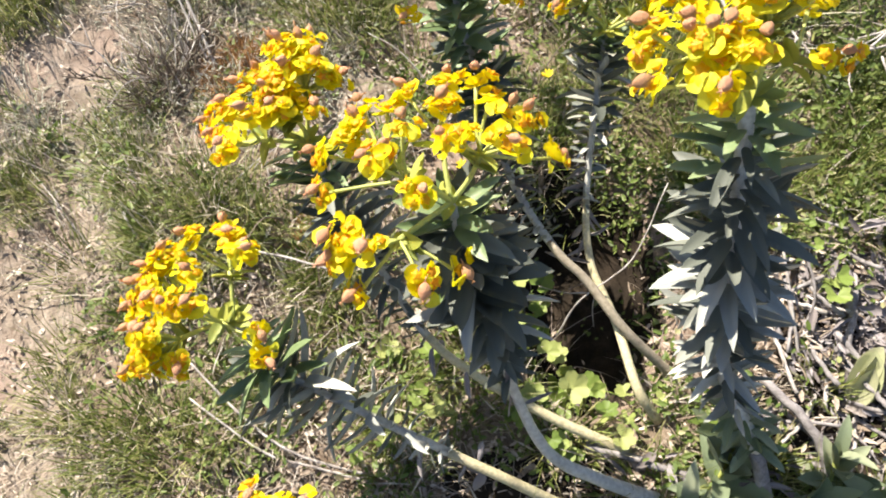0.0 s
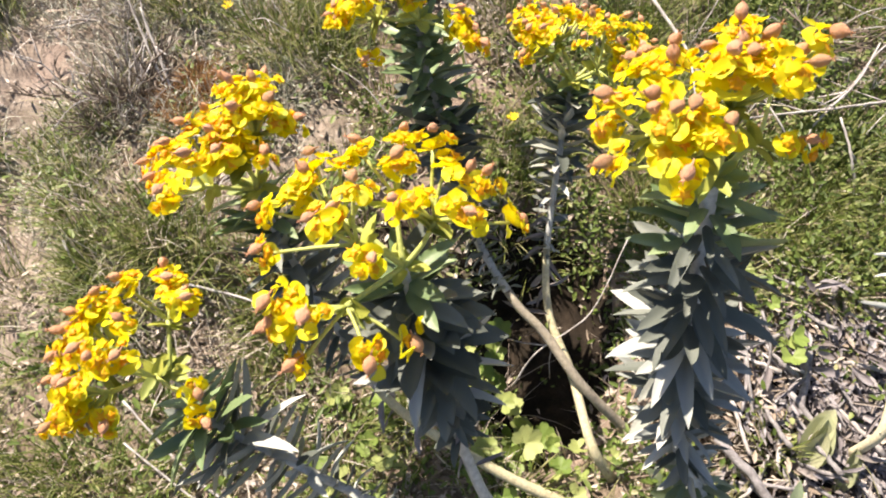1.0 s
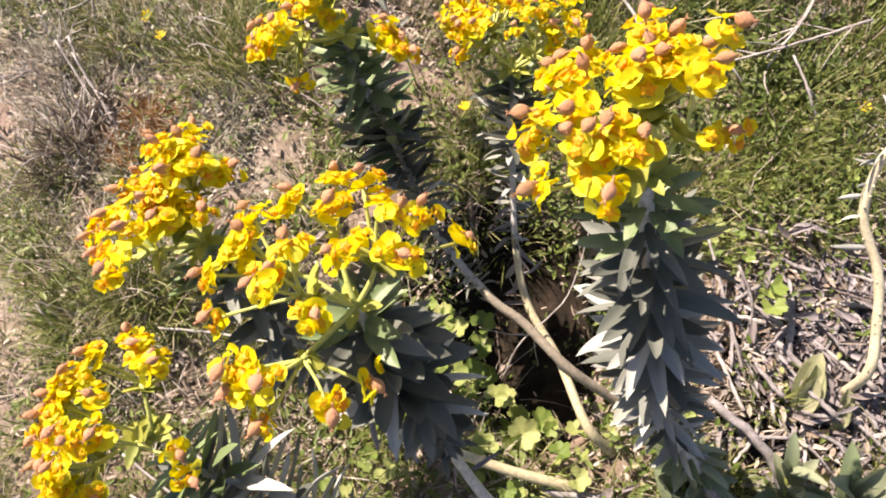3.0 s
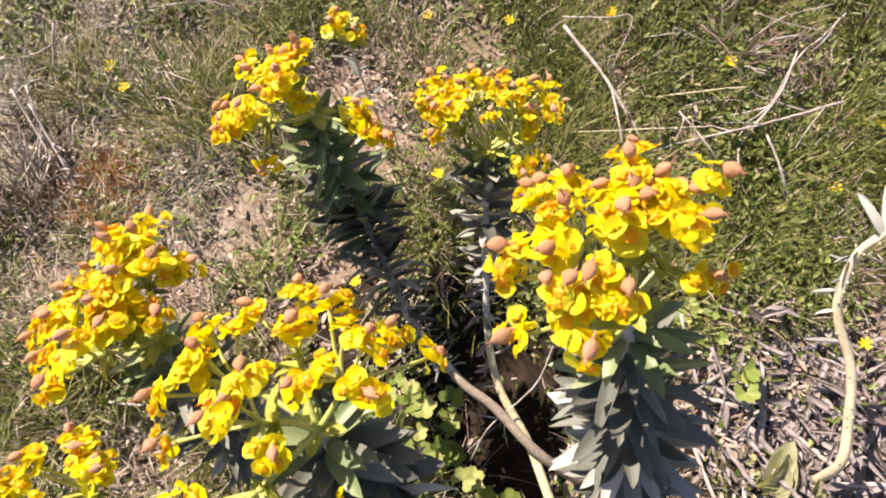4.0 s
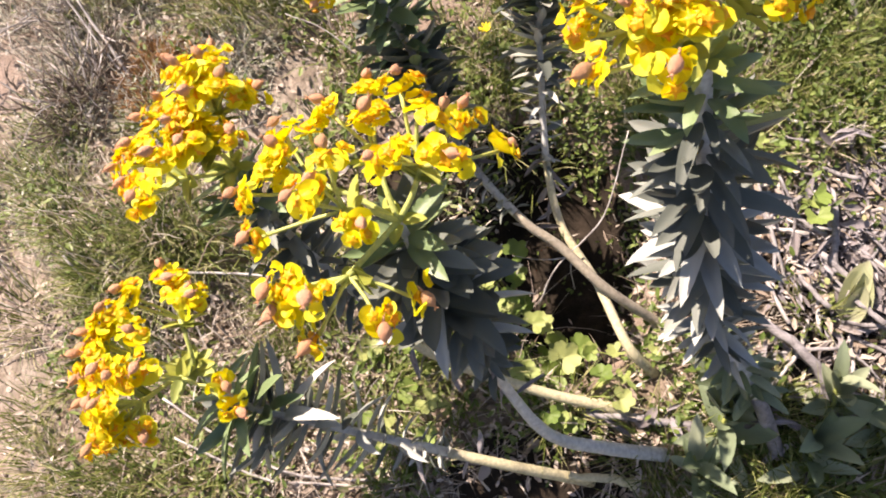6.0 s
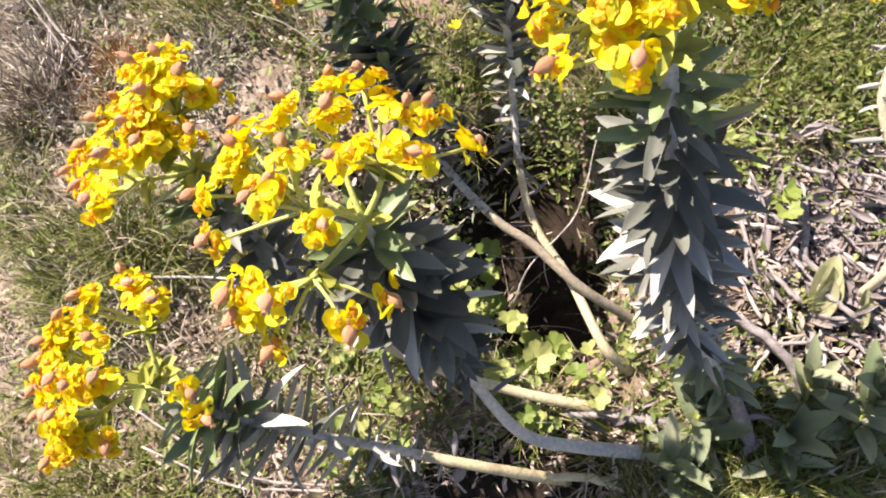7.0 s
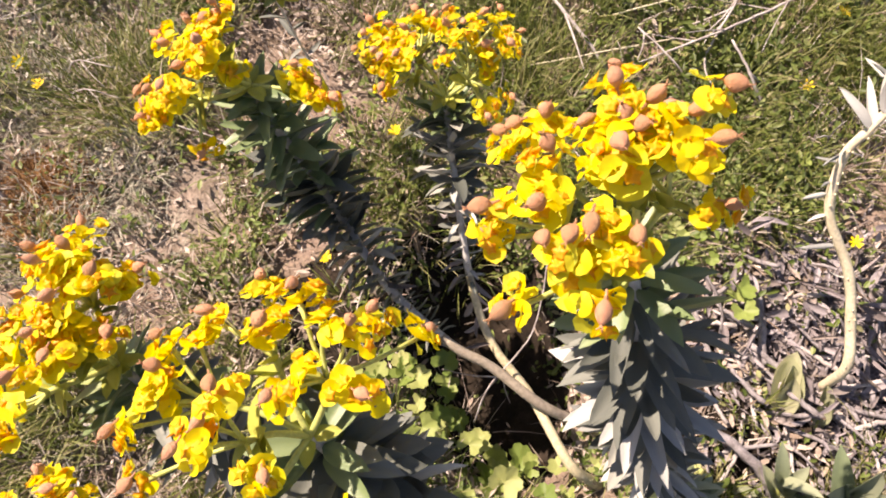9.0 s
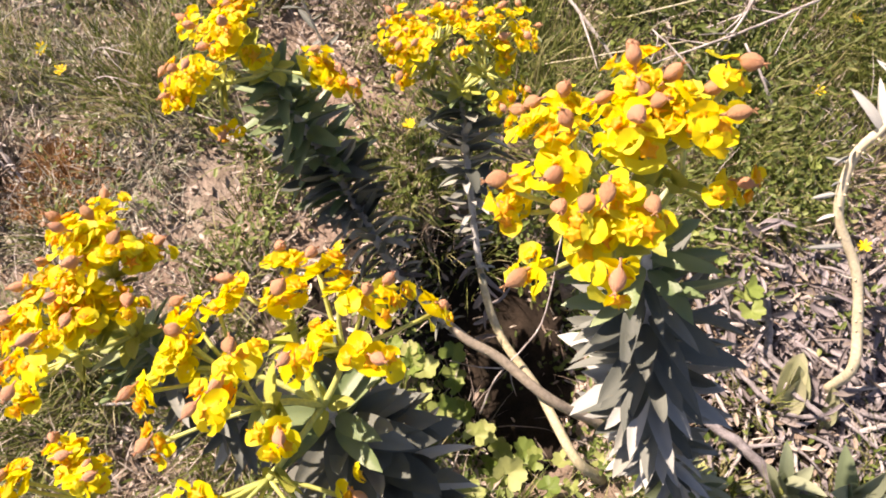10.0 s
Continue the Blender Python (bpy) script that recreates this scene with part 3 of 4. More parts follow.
B_CAPS = [(-0.129, 0.430, 0.265), (-0.140, 0.394, 0.292), (-0.114, 0.381, 0.286), (-0.103, 0.393, 0.257), (-0.142, 0.343, 0.280), (-0.184, 0.359, 0.269),
          (-0.160, 0.333, 0.287), (-0.201, 0.354, 0.256), (-0.163, 0.389, 0.270), (-0.173, 0.312, 0.279), (-0.148, 0.357, 0.284), (-0.152, 0.415, 0.275),
          (-0.178, 0.378, 0.268), (-0.190, 0.335, 0.262), (-0.130, 0.405, 0.283), (-0.195, 0.372, 0.252), (-0.135, 0.372, 0.288), (-0.118, 0.352, 0.268)]
spurge("spurge stem with a dense domed yellow flower head", [(-0.115, 0.325, 0.18), (-0.088, 0.300, 0.10), (-0.044, 0.258, 0.03), (0.044, 0.218, -0.03), (0.129, 0.188, -0.07)],
       (-0.130, 0.348, 0.232), B_CAPS, 23, 0.0036, (0.03, 0.55), 110, 0.036, extra=26, lean_out=(60, 92), bare=M_BARE)

L_CAPS = [(-0.208, 0.314, 0.183), (-0.234, 0.296, 0.194), (-0.183, 0.283, 0.191), (-0.261, 0.272, 0.189), (-0.264, 0.256, 0.191), (-0.223, 0.263, 0.196),
          (-0.223, 0.227, 0.216), (-0.267, 0.225, 0.178), (-0.230, 0.200, 0.163), (-0.264, 0.196, 0.172), (-0.168, 0.218, 0.173), (-0.211, 0.231, 0.206),
          (-0.270, 0.242, 0.180), (-0.248, 0.285, 0.192), (-0.262, 0.210, 0.165), (-0.200, 0.300, 0.188), (-0.245, 0.240, 0.200), (-0.163, 0.203, 0.160), (-0.248, 0.218, 0.192)]
spurge("spurge stem leaning over the path with a bright yellow flower head", [(-0.182, 0.222, 0.105), (-0.14, 0.207, 0.065), (-0.061, 0.179, 0.015), (0.009, 0.154, -0.025), (0.08, 0.134, -0.095)],
       (-0.205, 0.248, 0.140), L_CAPS, 24, 0.0034, (0.12, 0.66), 92, 0.043, extra=27, lean_out=(70, 100), bare=M_BARE, silver=0.6)

T_CAPS = [(-0.042, 0.566, 0.274), (-0.070, 0.579, 0.255), (-0.033, 0.520, 0.294), (-0.085, 0.525, 0.262), (-0.082, 0.516, 0.260), (-0.060, 0.496, 0.290),
          (-0.061, 0.487, 0.233), (0.017, 0.519, 0.252), (0.036, 0.497, 0.235), (-0.052, 0.523, 0.275), (-0.022, 0.565, 0.280), (-0.088, 0.508, 0.255),
          (-0.060, 0.550, 0.272), (-0.038, 0.545, 0.288), (-0.072, 0.505, 0.280), (0.028, 0.510, 0.240)]
spurge("spurge stem with dark shaded leaves and a yellow flower head", [(-0.015, 0.525, 0.19), (0.0, 0.503, 0.14), (0.012, 0.473, 0.10), (0.032, 0.417, 0.065), (0.07, 0.363, 0.03), (0.099, 0.338, 0.01), (0.136, 0.295, -0.02), (0.19, 0.264, -0.075)],
       (-0.018, 0.532, 0.232), T_CAPS, 25, 0.0044, (0.02, 0.60), 190, 0.036, extra=26, big=0.95, lean_out=(60, 95), bare=M_SHADED_STEM, foot_r=0.0052, green_share=0.45, silver=0.12, grey=BROAD_LEAVES)

U_CAPS = [(0.083, 0.580, 0.212), (0.121, 0.590, 0.200), (0.146, 0.584, 0.198), (0.093, 0.535, 0.218), (0.076, 0.525, 0.198), (0.179, 0.525, 0.205),
          (0.147, 0.540, 0.223), (0.065, 0.554, 0.214), (0.127, 0.523, 0.217), (0.185, 0.565, 0.200), (0.168, 0.555, 0.212), (0.105, 0.560, 0.215),
          (0.130, 0.565, 0.215), (0.160, 0.530, 0.205), (0.078, 0.548, 0.212), (0.195, 0.545, 0.192), (0.147, 0.487, 0.176), (0.170, 0.500, 0.176)]
spurge("slender spurge stem with a flat-topped yellow flower head", [(0.120, 0.510, 0.14), (0.114, 0.478, 0.10), (0.105, 0.419, 0.035), (0.107, 0.364, 0.0), (0.128, 0.309, -0.025), (0.142, 0.243, -0.04), (0.166, 0.221, -0.08)],
       (0.124, 0.525, 0.165), U_CAPS, 26, 0.0036, (0.03, 0.44), 95, 0.031, extra=24, big=0.85, lean_out=(65, 95), bare=M_BARE, foot_r=0.0054, withered=14, silver=0.45, grey=BROAD_LEAVES)

F_CAPS = [(-0.138, 0.094, 0.225), (-0.110, 0.092, 0.216), (-0.126, 0.088, 0.220), (-0.125, 0.072, 0.221), (-0.150, 0.068, 0.211), (-0.105, 0.063, 0.211), (-0.130, 0.053, 0.216)]
spurge("low spurge stem with a small yellow flower head", [(-0.110, 0.060, 0.14), (-0.06, 0.05, 0.06), (0.02, 0.05, 0.0), (0.08, 0.06, -0.115)],
       (-0.124, 0.068, 0.182), F_CAPS, 27, 0.0032, (0.03, 0.55), 40, 0.034, extra=3, lean_out=(40, 85), bare=M_BARE)

G_CAPS = [(-0.002, 0.655, 0.222), (0.018, 0.650, 0.214), (0.006, 0.662, 0.226)]
spurge("spurge stem with a small young yellow flower head", [(0.016, 0.668, 0.12), (0.024, 0.672, 0.06), (0.030, 0.675, 0.0)],
       (0.010, 0.664, 0.188), G_CAPS, 28, 0.0014, (0.05, 0.5), 7, 0.024, extra=0, big=0.85, whorl=3, foot_r=0.0017, bare=M_RAY, withered=0)


def old_stem():
    """A pale leafless spurge stem with leaf scars and a tuft of grey leaves at its bent top."""
    r = random.Random(5)
    foot = Vector((0.405, 0.241, -0.07))
    plant = tagged(new("euphorbia_stem"), "pale leafless spurge stem with a tuft of grey leaves", "plant")
    plant.location = foot
    line = [p - foot for p in spline([(0.405, 0.241, -0.07), (0.410, 0.246, -0.02), (0.416, 0.274, 0.01), (0.417, 0.313, 0.05), (0.404, 0.354, 0.09), (0.413, 0.382, 0.13), (0.427, 0.388, 0.155), (0.455, 0.400, 0.185), (0.485, 0.420, 0.21)], 44)]
    bm = bmesh.new()
    tube(bm, line, [0.0049 - 0.0020 * i / 44 + 0.0003 * (i % 4 == 0) for i in range(45)], 10, 0.14, 3.0)
    for k in range(40):
        i = r.randint(3, 40)
        o = (line[i + 1] - line[i]).normalized().cross(rand_dir(r)).normalized()
        tube(bm, [line[i] + o * 0.0042, line[i] + o * 0.0056], [0.0012, 0.0006], 5)
    part("stem", mesh_of("stem", bm, M_PALE), plant)
    for k in range(32):
        i = r.choice((33, 35, 36, 37, 38, 39, 40, 41, 42, 43, 44))
        axis = (line[min(i + 1, 44)] - line[i - 1]).normalized()
        o = axis.cross(rand_dir(r)).normalized()
        d = axis * 0.2 + o * r.uniform(0.05, 0.5) + Vector((-0.12, 0.85, 0.35))
        part("leaf", r.choice(SUNLIT_SILVER_LEAVES), plant, facing(line[i] + o * 0.003, d, rand_dir(r), (lambda q: (q * 0.9, q, q))(r.uniform(0.028, 0.044))))
    for i, ln in ((19, 0.030), (22, 0.016), (24, 0.019), (25, 0.012), (27, 0.016), (29, 0.014), (28, 0.02), (16, 0.012)):
        o = Vector((-1, r.uniform(-0.4, 0.4), r.uniform(-0.35, 0.25))).normalized()
        part("leaf", r.choice(SUNLIT_SILVER_LEAVES), plant, facing(line[i] + o * 0.003, o, rand_dir(r), ln))


old_stem()


def shoot(x, y, n, size, label, lean=(0, 0), rise=0.05, folded=False):
    """A young leafy spurge shoot close to the ground."""
    r = random.Random(int(1000 * (x + 2 * y)))
    foot = Vector((x, y, lie(x, y) - 0.005))
    plant = tagged(new("spurge_shoot"), label, "plant", group="young spurge shoots")
    plant.location = foot
    top = Vector((lean[0], lean[1], rise))
    line = spline([(0, 0, 0), (lean[0] * 0.3, lean[1] * 0.3, rise * 0.5), top], 8)
    bm = bmesh.new()
    tube(bm, line, [0.0028 - 0.0012 * i / 8 for i in range(9)], 7)
    part("stem", mesh_of("stem", bm, M_RAY), plant)
    for k in range(n):
        u = (k + 0.5) / n
        i = min(int(u * 8), 7)
        a = k * radians(137.5)
        o = Vector((math.cos(a), math.sin(a), 0))
        t = radians((22 if folded else 80) - (16 if folded else 60) * u)
        d = Vector((0, 0, 1)) * math.cos(t) + o * math.sin(t) + top.normalized() * 0.3
        if folded:
            d = top.normalized() + o * 0.16
        part("leaf", r.choice(BUD_LEAVES if folded else SHOOT_LEAVES), plant, facing(line[i], d, Vector((0, 0, 1)) - o * 0.2, size * r.uniform(0.75, 1.15)))


shoot(0.205, 0.150, 15, 0.056, "leafy green spurge shoot among dead sticks", (0.012, 0.03), 0.085)
shoot(0.345, 0.120, 18, 0.058, "leafy green spurge shoot beside a bare stem", (0.012, 0.03), 0.085)
shoot(0.275, 0.105, 14, 0.052, "leafy green spurge shoot in the shade", (0.0, 0.03), 0.075)
shoot(0.180, 0.115, 13, 0.048, "leafy green spurge shoot by the old stems", (-0.01, 0.02), 0.06)
shoot(0.228, 0.188, 12, 0.054, "pale leafy spurge shoot at the foot of a stem", (-0.01, 0.03), 0.07)
shoot(0.315, 0.150, 12, 0.050, "leafy green spurge shoot in dry litter", (0.0, 0.03), 0.06)
shoot(0.355, 0.222, 6, 0.052, "pale folded young spurge shoot in dry litter", (0.014, 0.030), 0.022, True)
shoot(0.385, 0.205, 5, 0.032, "pale folded young spurge shoot beside dead leaves", (0.01, 0.02), 0.02, True)


# ---- sticks and twigs ----
def stick(name, label, pts, r0, r1, mat, sides=6, spurs=0, seed=0, rough=0.2):
    r = random.Random(seed)
    foot = Vector(pts[0])
    ob = tagged(new(name), label, "stick" if name != "dry_stalk" else "stalk")
    ob.location = foot
    n = 6 * (len(pts) - 1)
    line = [p - foot for p in spline(pts, n)]
    line = [p + rand_dir(r) * r0 * 0.35 for p in line]
    bm = bmesh.new()
    tube(bm, line, [r0 + (r1 - r0) * i / n for i in range(n + 1)], sides, rough, seed)
    part("shaft", mesh_of("shaft", bm, mat), ob)
    for k in range(spurs):
        i = r.randint(1, n - 1)
        d = ((line[i + 1] - line[i]).normalized() + rand_dir(r) * 0.9).normalized()
        ln = r.uniform(0.02, 0.085)
        bm = bmesh.new()
        tube(bm, spline([line[i], line[i] + d * ln * 0.5 + rand_dir(r) * 0.003, line[i] + d * ln + Vector((0, 0, 0.004))], 5), [r1 * 0.9 * (1 - 0.12 * q) for q in range(6)], 5)
        part("side_twig", mesh_of("side_twig", bm, mat), ob)
    return ob


TWIGS = (
    ("thin bleached twig lying over grass", [(-0.284, 0.407, -0.003), (-0.22, 0.388, 0.002), (-0.150, 0.364, 0.0)], 0.0016, 0.0011, M_TWIG, 0),
    ("long curved bleached stalk lying in grass", [(-0.325, 0.286, -0.030), (-0.265, 0.231, -0.050), (-0.208, 0.193, -0.060), (-0.139, 0.175, -0.080), (-0.08, 0.165, -0.09)], 0.0013, 0.0016, M_TWIG, 1),
    ("bleached stalk lying in grass", [(-0.318, 0.246, -0.040), (-0.238, 0.194, -0.060), (-0.186, 0.180, -0.070), (-0.12, 0.165, -0.085)], 0.0011, 0.0015, M_TWIG, 1),
    ("thin grey twig standing in dry growth", [(-0.378, 0.752, 0.085), (-0.362, 0.715, 0.055), (-0.342, 0.668, 0.02)], 0.0012, 0.0018, M_TWIG, 2),
    ("short pale twig on the bank", [(-0.415, 0.450, 0.016), (-0.394, 0.412, -0.02)], 0.0014, 0.0012, M_TWIG, 0),
    ("thick grey weathered twig lying on grass", [(0.261, 0.772, 0.075), (0.299, 0.682, 0.052), (0.333, 0.611, 0.008)], 0.0022, 0.0018, M_TWIG, 1),
    ("branched white dead twig lying on grass", [(0.513, 0.680, 0.072), (0.483, 0.637, 0.058), (0.451, 0.610, 0.043), (0.423, 0.589, 0.012), (0.415, 0.580, -0.006)], 0.0011, 0.0016, M_TWIG, 6),
    ("curved grey dead twig joining a white one", [(0.587, 0.722, 0.080), (0.553, 0.699, 0.071), (0.516, 0.677, 0.061), (0.467, 0.622, 0.040)], 0.0012, 0.0009, M_TWIG, 7),
    ("long white dead twig lying across the grass", [(0.546, 0.612, 0.053), (0.488, 0.607, 0.047), (0.443, 0.604, 0.042), (0.368, 0.607, 0.027), (0.337, 0.617, 0.005)], 0.0018, 0.0009, M_TWIG, 4),
    ("thin brown dead twig crossing green growth", [(0.420, 0.742, 0.074), (0.438, 0.711, 0.068), (0.451, 0.678, 0.052), (0.466, 0.642, 0.007)], 0.0013, 0.0010, M_DARKTWIG, 3),
    ("thin grey dead twig bent to the soil", [(0.368, 0.640, 0.044), (0.392, 0.591, 0.029), (0.414, 0.565, -0.008)], 0.0010, 0.0012, M_TWIG, 2),
    ("straight straw-coloured stalk lying in grass", [(0.406, 0.622, 0.030), (0.321, 0.631, 0.032), (0.244, 0.645, 0.027)], 0.0009, 0.0007, M_PALE, 0),
    ("bent thin dry stalk over grass", [(0.262, 0.789, 0.074), (0.310, 0.765, 0.084), (0.337, 0.753, 0.087), (0.307, 0.717, 0.039)], 0.0008, 0.0007, M_TWIG, 0),
    ("short pale stalk lying over low herbs", [(0.352, 0.669, 0.040), (0.415, 0.661, 0.048), (0.455, 0.658, 0.048)], 0.0009, 0.0007, M_PALE, 0),
    ("brown dry twig standing in grass", [(0.449, 0.585, 0.048), (0.459, 0.544, 0.025), (0.474, 0.506, -0.021)], 0.0012, 0.0019, M_TWIG, 1),
    ("thin white stalk beside the tall stem", [(0.298, 0.401, 0.020), (0.304, 0.328, -0.018), (0.316, 0.265, -0.070)], 0.0014, 0.0018, M_TWIG, 0),
    ("thin dark bent twig before deep shade", [(0.183, 0.418, 0.060), (0.146, 0.358, 0.016), (0.094, 0.328, -0.010), (0.07, 0.31, -0.06)], 0.0007, 0.0010, M_TWIG, 2),
    ("grey weathered stick lying on the ground", [(0.088, 0.193, -0.066), (0.14, 0.178, -0.066), (0.192, 0.161, -0.074)], 0.0042, 0.0036, M_WOOD, 0),
    ("old grey woody stem leaning to the ground", [(0.266, 0.252, -0.046), (0.301, 0.202, -0.052), (0.321, 0.150, -0.085), (0.33, 0.12, -0.11)], 0.0046, 0.0060, M_WOOD, 1),
    ("broken grey stick among dead leaves", [(0.378, 0.338, -0.036), (0.368, 0.305, -0.044), (0.360, 0.275, -0.058)], 0.0040, 0.0034, M_WOOD, 0),
    ("broken grey stick in leaf litter", [(0.352, 0.300, -0.050), (0.385, 0.240, -0.058)], 0.0036, 0.0030, M_WOOD, 0),
    ("short old stump of a spurge stem", [(0.125, 0.120, -0.10), (0.105, 0.128, -0.075), (0.060, 0.140, -0.060)], 0.0050, 0.0036, M_BARE, 0),
    ("thin grey twig at the grass edge", [(-0.400, 0.775, 0.090), (-0.372, 0.715, 0.050), (-0.346, 0.668, 0.02)], 0.0011, 0.0015, M_TWIG, 3),
    ("bent brown twig on the bank", [(-0.392, 0.790, 0.080), (-0.378, 0.743, 0.056), (-0.350, 0.690, 0.030), (-0.325, 0.628, -0.002)], 0.0012, 0.0016, M_TWIG, 2),
    ("crooked grey twig in low herbs", [(-0.362, 0.872, 0.100), (-0.374, 0.835, 0.065), (-0.377, 0.794, 0.030)], 0.0012, 0.0014, M_TWIG, 2),
    ("thin dark twig lying over the path", [(-0.620, 0.415, -0.080), (-0.52, 0.400, -0.055), (-0.420, 0.376, -0.012)], 0.0009, 0.0011, M_DARKTWIG, 3),
    ("thin dark twig beside the path", [(-0.585, 0.434, -0.074), (-0.50, 0.395, -0.055), (-0.416, 0.352, -0.030)], 0.0009, 0.0010, M_DARKTWIG, 3),
    ("thin dark twig on pink soil", [(-0.228, 0.602, 0.050), (-0.212, 0.58, 0.028), (-0.194, 0.555, -0.01)], 0.0008, 0.0011, M_DARKTWIG, 0),
)
for n, (label, pts, r0, r1, mat, spurs) in enumerate(TWIGS):
    stick("twig", label, pts, r0, r1, mat, 7 if r0 > 0.003 else 6, spurs, 40 + n)


r = random.Random(77)
for n in range(58):
    x, y, a, ln = 0.395 + r.gauss(0, 0.055), 0.27 + r.gauss(0, 0.06), 2.0 + r.gauss(0, 0.7), r.uniform(0.035, 0.10)
    dx, dy, up = math.cos(a) * ln / 2, math.sin(a) * ln / 2, r.uniform(0.004, 0.034)
    pts = [(x - dx, y - dy, lie(x - dx, y - dy) + up), (x + r.gauss(0, 0.004), y + r.gauss(0, 0.004), lie(x, y) + 0.006 + up * 0.5), (x + dx, y + dy, lie(x + dx, y + dy) + r.uniform(0.002, 0.008))]
    stick("stick", "weathered grey piece of a dead spurge stem in leaf litter", pts, r.uniform(0.0011, 0.0032), r.uniform(0.0009, 0.0024), r.choice((M_WOOD, M_WOOD, M_WOOD, M_TWIG)), 7, 0, 300 + n)
for n in range(28):
    side = n % 4 == 0
    x, y = (r.uniform(0.18, 0.62), r.uniform(0.42, 0.95)) if side else (r.uniform(-0.55, 0.1), r.uniform(0.45, 0.98))
    a, ln, up = r.uniform(0, 6.28), r.uniform(0.06, 0.15), r.uniform(0.01, 0.07)
    g = lie(x, y)
    pts = [(x, y, g), (x + math.cos(a) * ln * 0.5 + r.gauss(0, 0.006), y + math.sin(a) * ln * 0.5, g + up * 0.7 + 0.01), (x + math.cos(a) * ln, y + math.sin(a) * ln, max(g + up, lie(x + math.cos(a) * ln, y + math.sin(a) * ln) + 0.01))]
    stick("dry_stalk", "thin dry stalk leaning in the grass", pts, r.uniform(0.0007, 0.0012), 0.0005, M_TWIG if r.random() < 0.65 else M_DARKTWIG, 5, r.choice((0, 1, 2)), 400 + n)


def dry_shrub(x, y, n, size, seed, label, mat=M_DARKTWIG):
    """A small tangle of thin dead branches, each its own part."""
    r = random.Random(seed)
    ob = tagged(new("dry_shrub"), label, "shrub", group="dead shrubs")
    ob.location = (x, y, lie(x, y) - 0.006)
    for k in range(n):
        a = r.uniform(0, 2 * math.pi)
        o = Vector((math.cos(a), math.sin(a), 0))
        ln = size * r.uniform(0.5, 1.1)
        p0 = o * r.uniform(0, 0.02)
        p1 = p0 + (o * r.uniform(0.2, 0.6) + Vector((0, 0, 0.5))) * ln * 0.5 + rand_dir(r) * 0.008
        p2 = p1 + (o * r.uniform(0.1, 0.6) + Vector((0, 0, 0.45)) + rand_dir(r) * 0.25) * ln * 0.5
        bm = bmesh.new()
        line = spline([p0, p1, p2], 7)
        tube(bm, line, [0.0018 - 0.00019 * i for i in range(8)], 5)
        for q in range(3):
            i = r.randint(2, 6)
            d = (line[i + 1] - line[i]).normalized() + rand_dir(r) * 0.8
            e = line[i] + d * ln * r.uniform(0.15, 0.3)
            tube(bm, [line[i], line[i].lerp(e, 0.5) + rand_dir(r) * 0.002, e], [0.0010, 0.0008, 0.0004], 4)
        part("branch", mesh_of("branch", bm, mat if r.random() < 0.7 else M_TWIG), ob)


dry_shrub(-0.405, 0.630, 52, 0.105, 1, "small dead grey-brown shrub beside the path")
dry_shrub(-0.395, 0.672, 42, 0.11, 2, "tangle of dead brown branches on the bank")
dry_shrub(-0.490, 0.690, 7, 0.10, 3, "dead thin-branched shrub at the path edge")
dry_shrub(-0.44, 0.80, 22, 0.12, 4, "grey dead shrub on the bank", M_TWIG)
dry_shrub(0.49, 0.66, 24, 0.075, 5, "pale tangle of dead stalks in grass", M_TWIG)
dry_shrub(0.47, 0.74, 22, 0.12, 6, "thin grey tangle of dead twigs in grass")
dry_shrub(0.56, 0.48, 14, 0.09, 7, "thin grey dead stalks beside a pale bent stem", M_TWIG)


# ---- low herbs, flowers, litter ----
def herb_leaf_mesh(seed):
    """A round leaf one unit across, cut into five scalloped lobes, with sunken veins."""
    bm = bmesh.new()
    rows = []
    n = 40
    for r in (0.2, 0.5, 0.8, 1.0):
        row = []
        for k in range(n + 1):
            t = k / n
            a = radians(-150 + 300 * t)
            lobe = abs(math.sin(math.pi * 5 * t))
            cut = (0.76 + 0.24 * lobe ** 0.6) if r > 0.6 else 1.0 - 0.12 * (1 - lobe)
            rad = 0.5 * r * cut * (1 + 0.05 * math.cos(2 * math.pi * 15 * t) * (r > 0.9)) * (1 - 0.12 * abs(t - 0.5))
            z = 0.14 * r * r + 0.05 * r * lobe + 0.06 * r * math.sin(3 * a + seed)
            row.append(bm.verts.new((rad * math.sin(a), 0.40 + rad * math.cos(a), z)))
        rows.append(row)
    c = bm.verts.new((0, 0.38, -0.03))
    for k in range(n):
        bm.faces.new((c, rows[0][k + 1], rows[0][k]))
        for p, q in zip(rows, rows[1:]):
            bm.faces.new((p[k], p[k + 1], q[k + 1], q[k]))
    return mesh_of("leaf", bm, M_HERB)


HERB_LEAVES = [herb_leaf_mesh(s) for s in (0, 1.4, 3.0)]


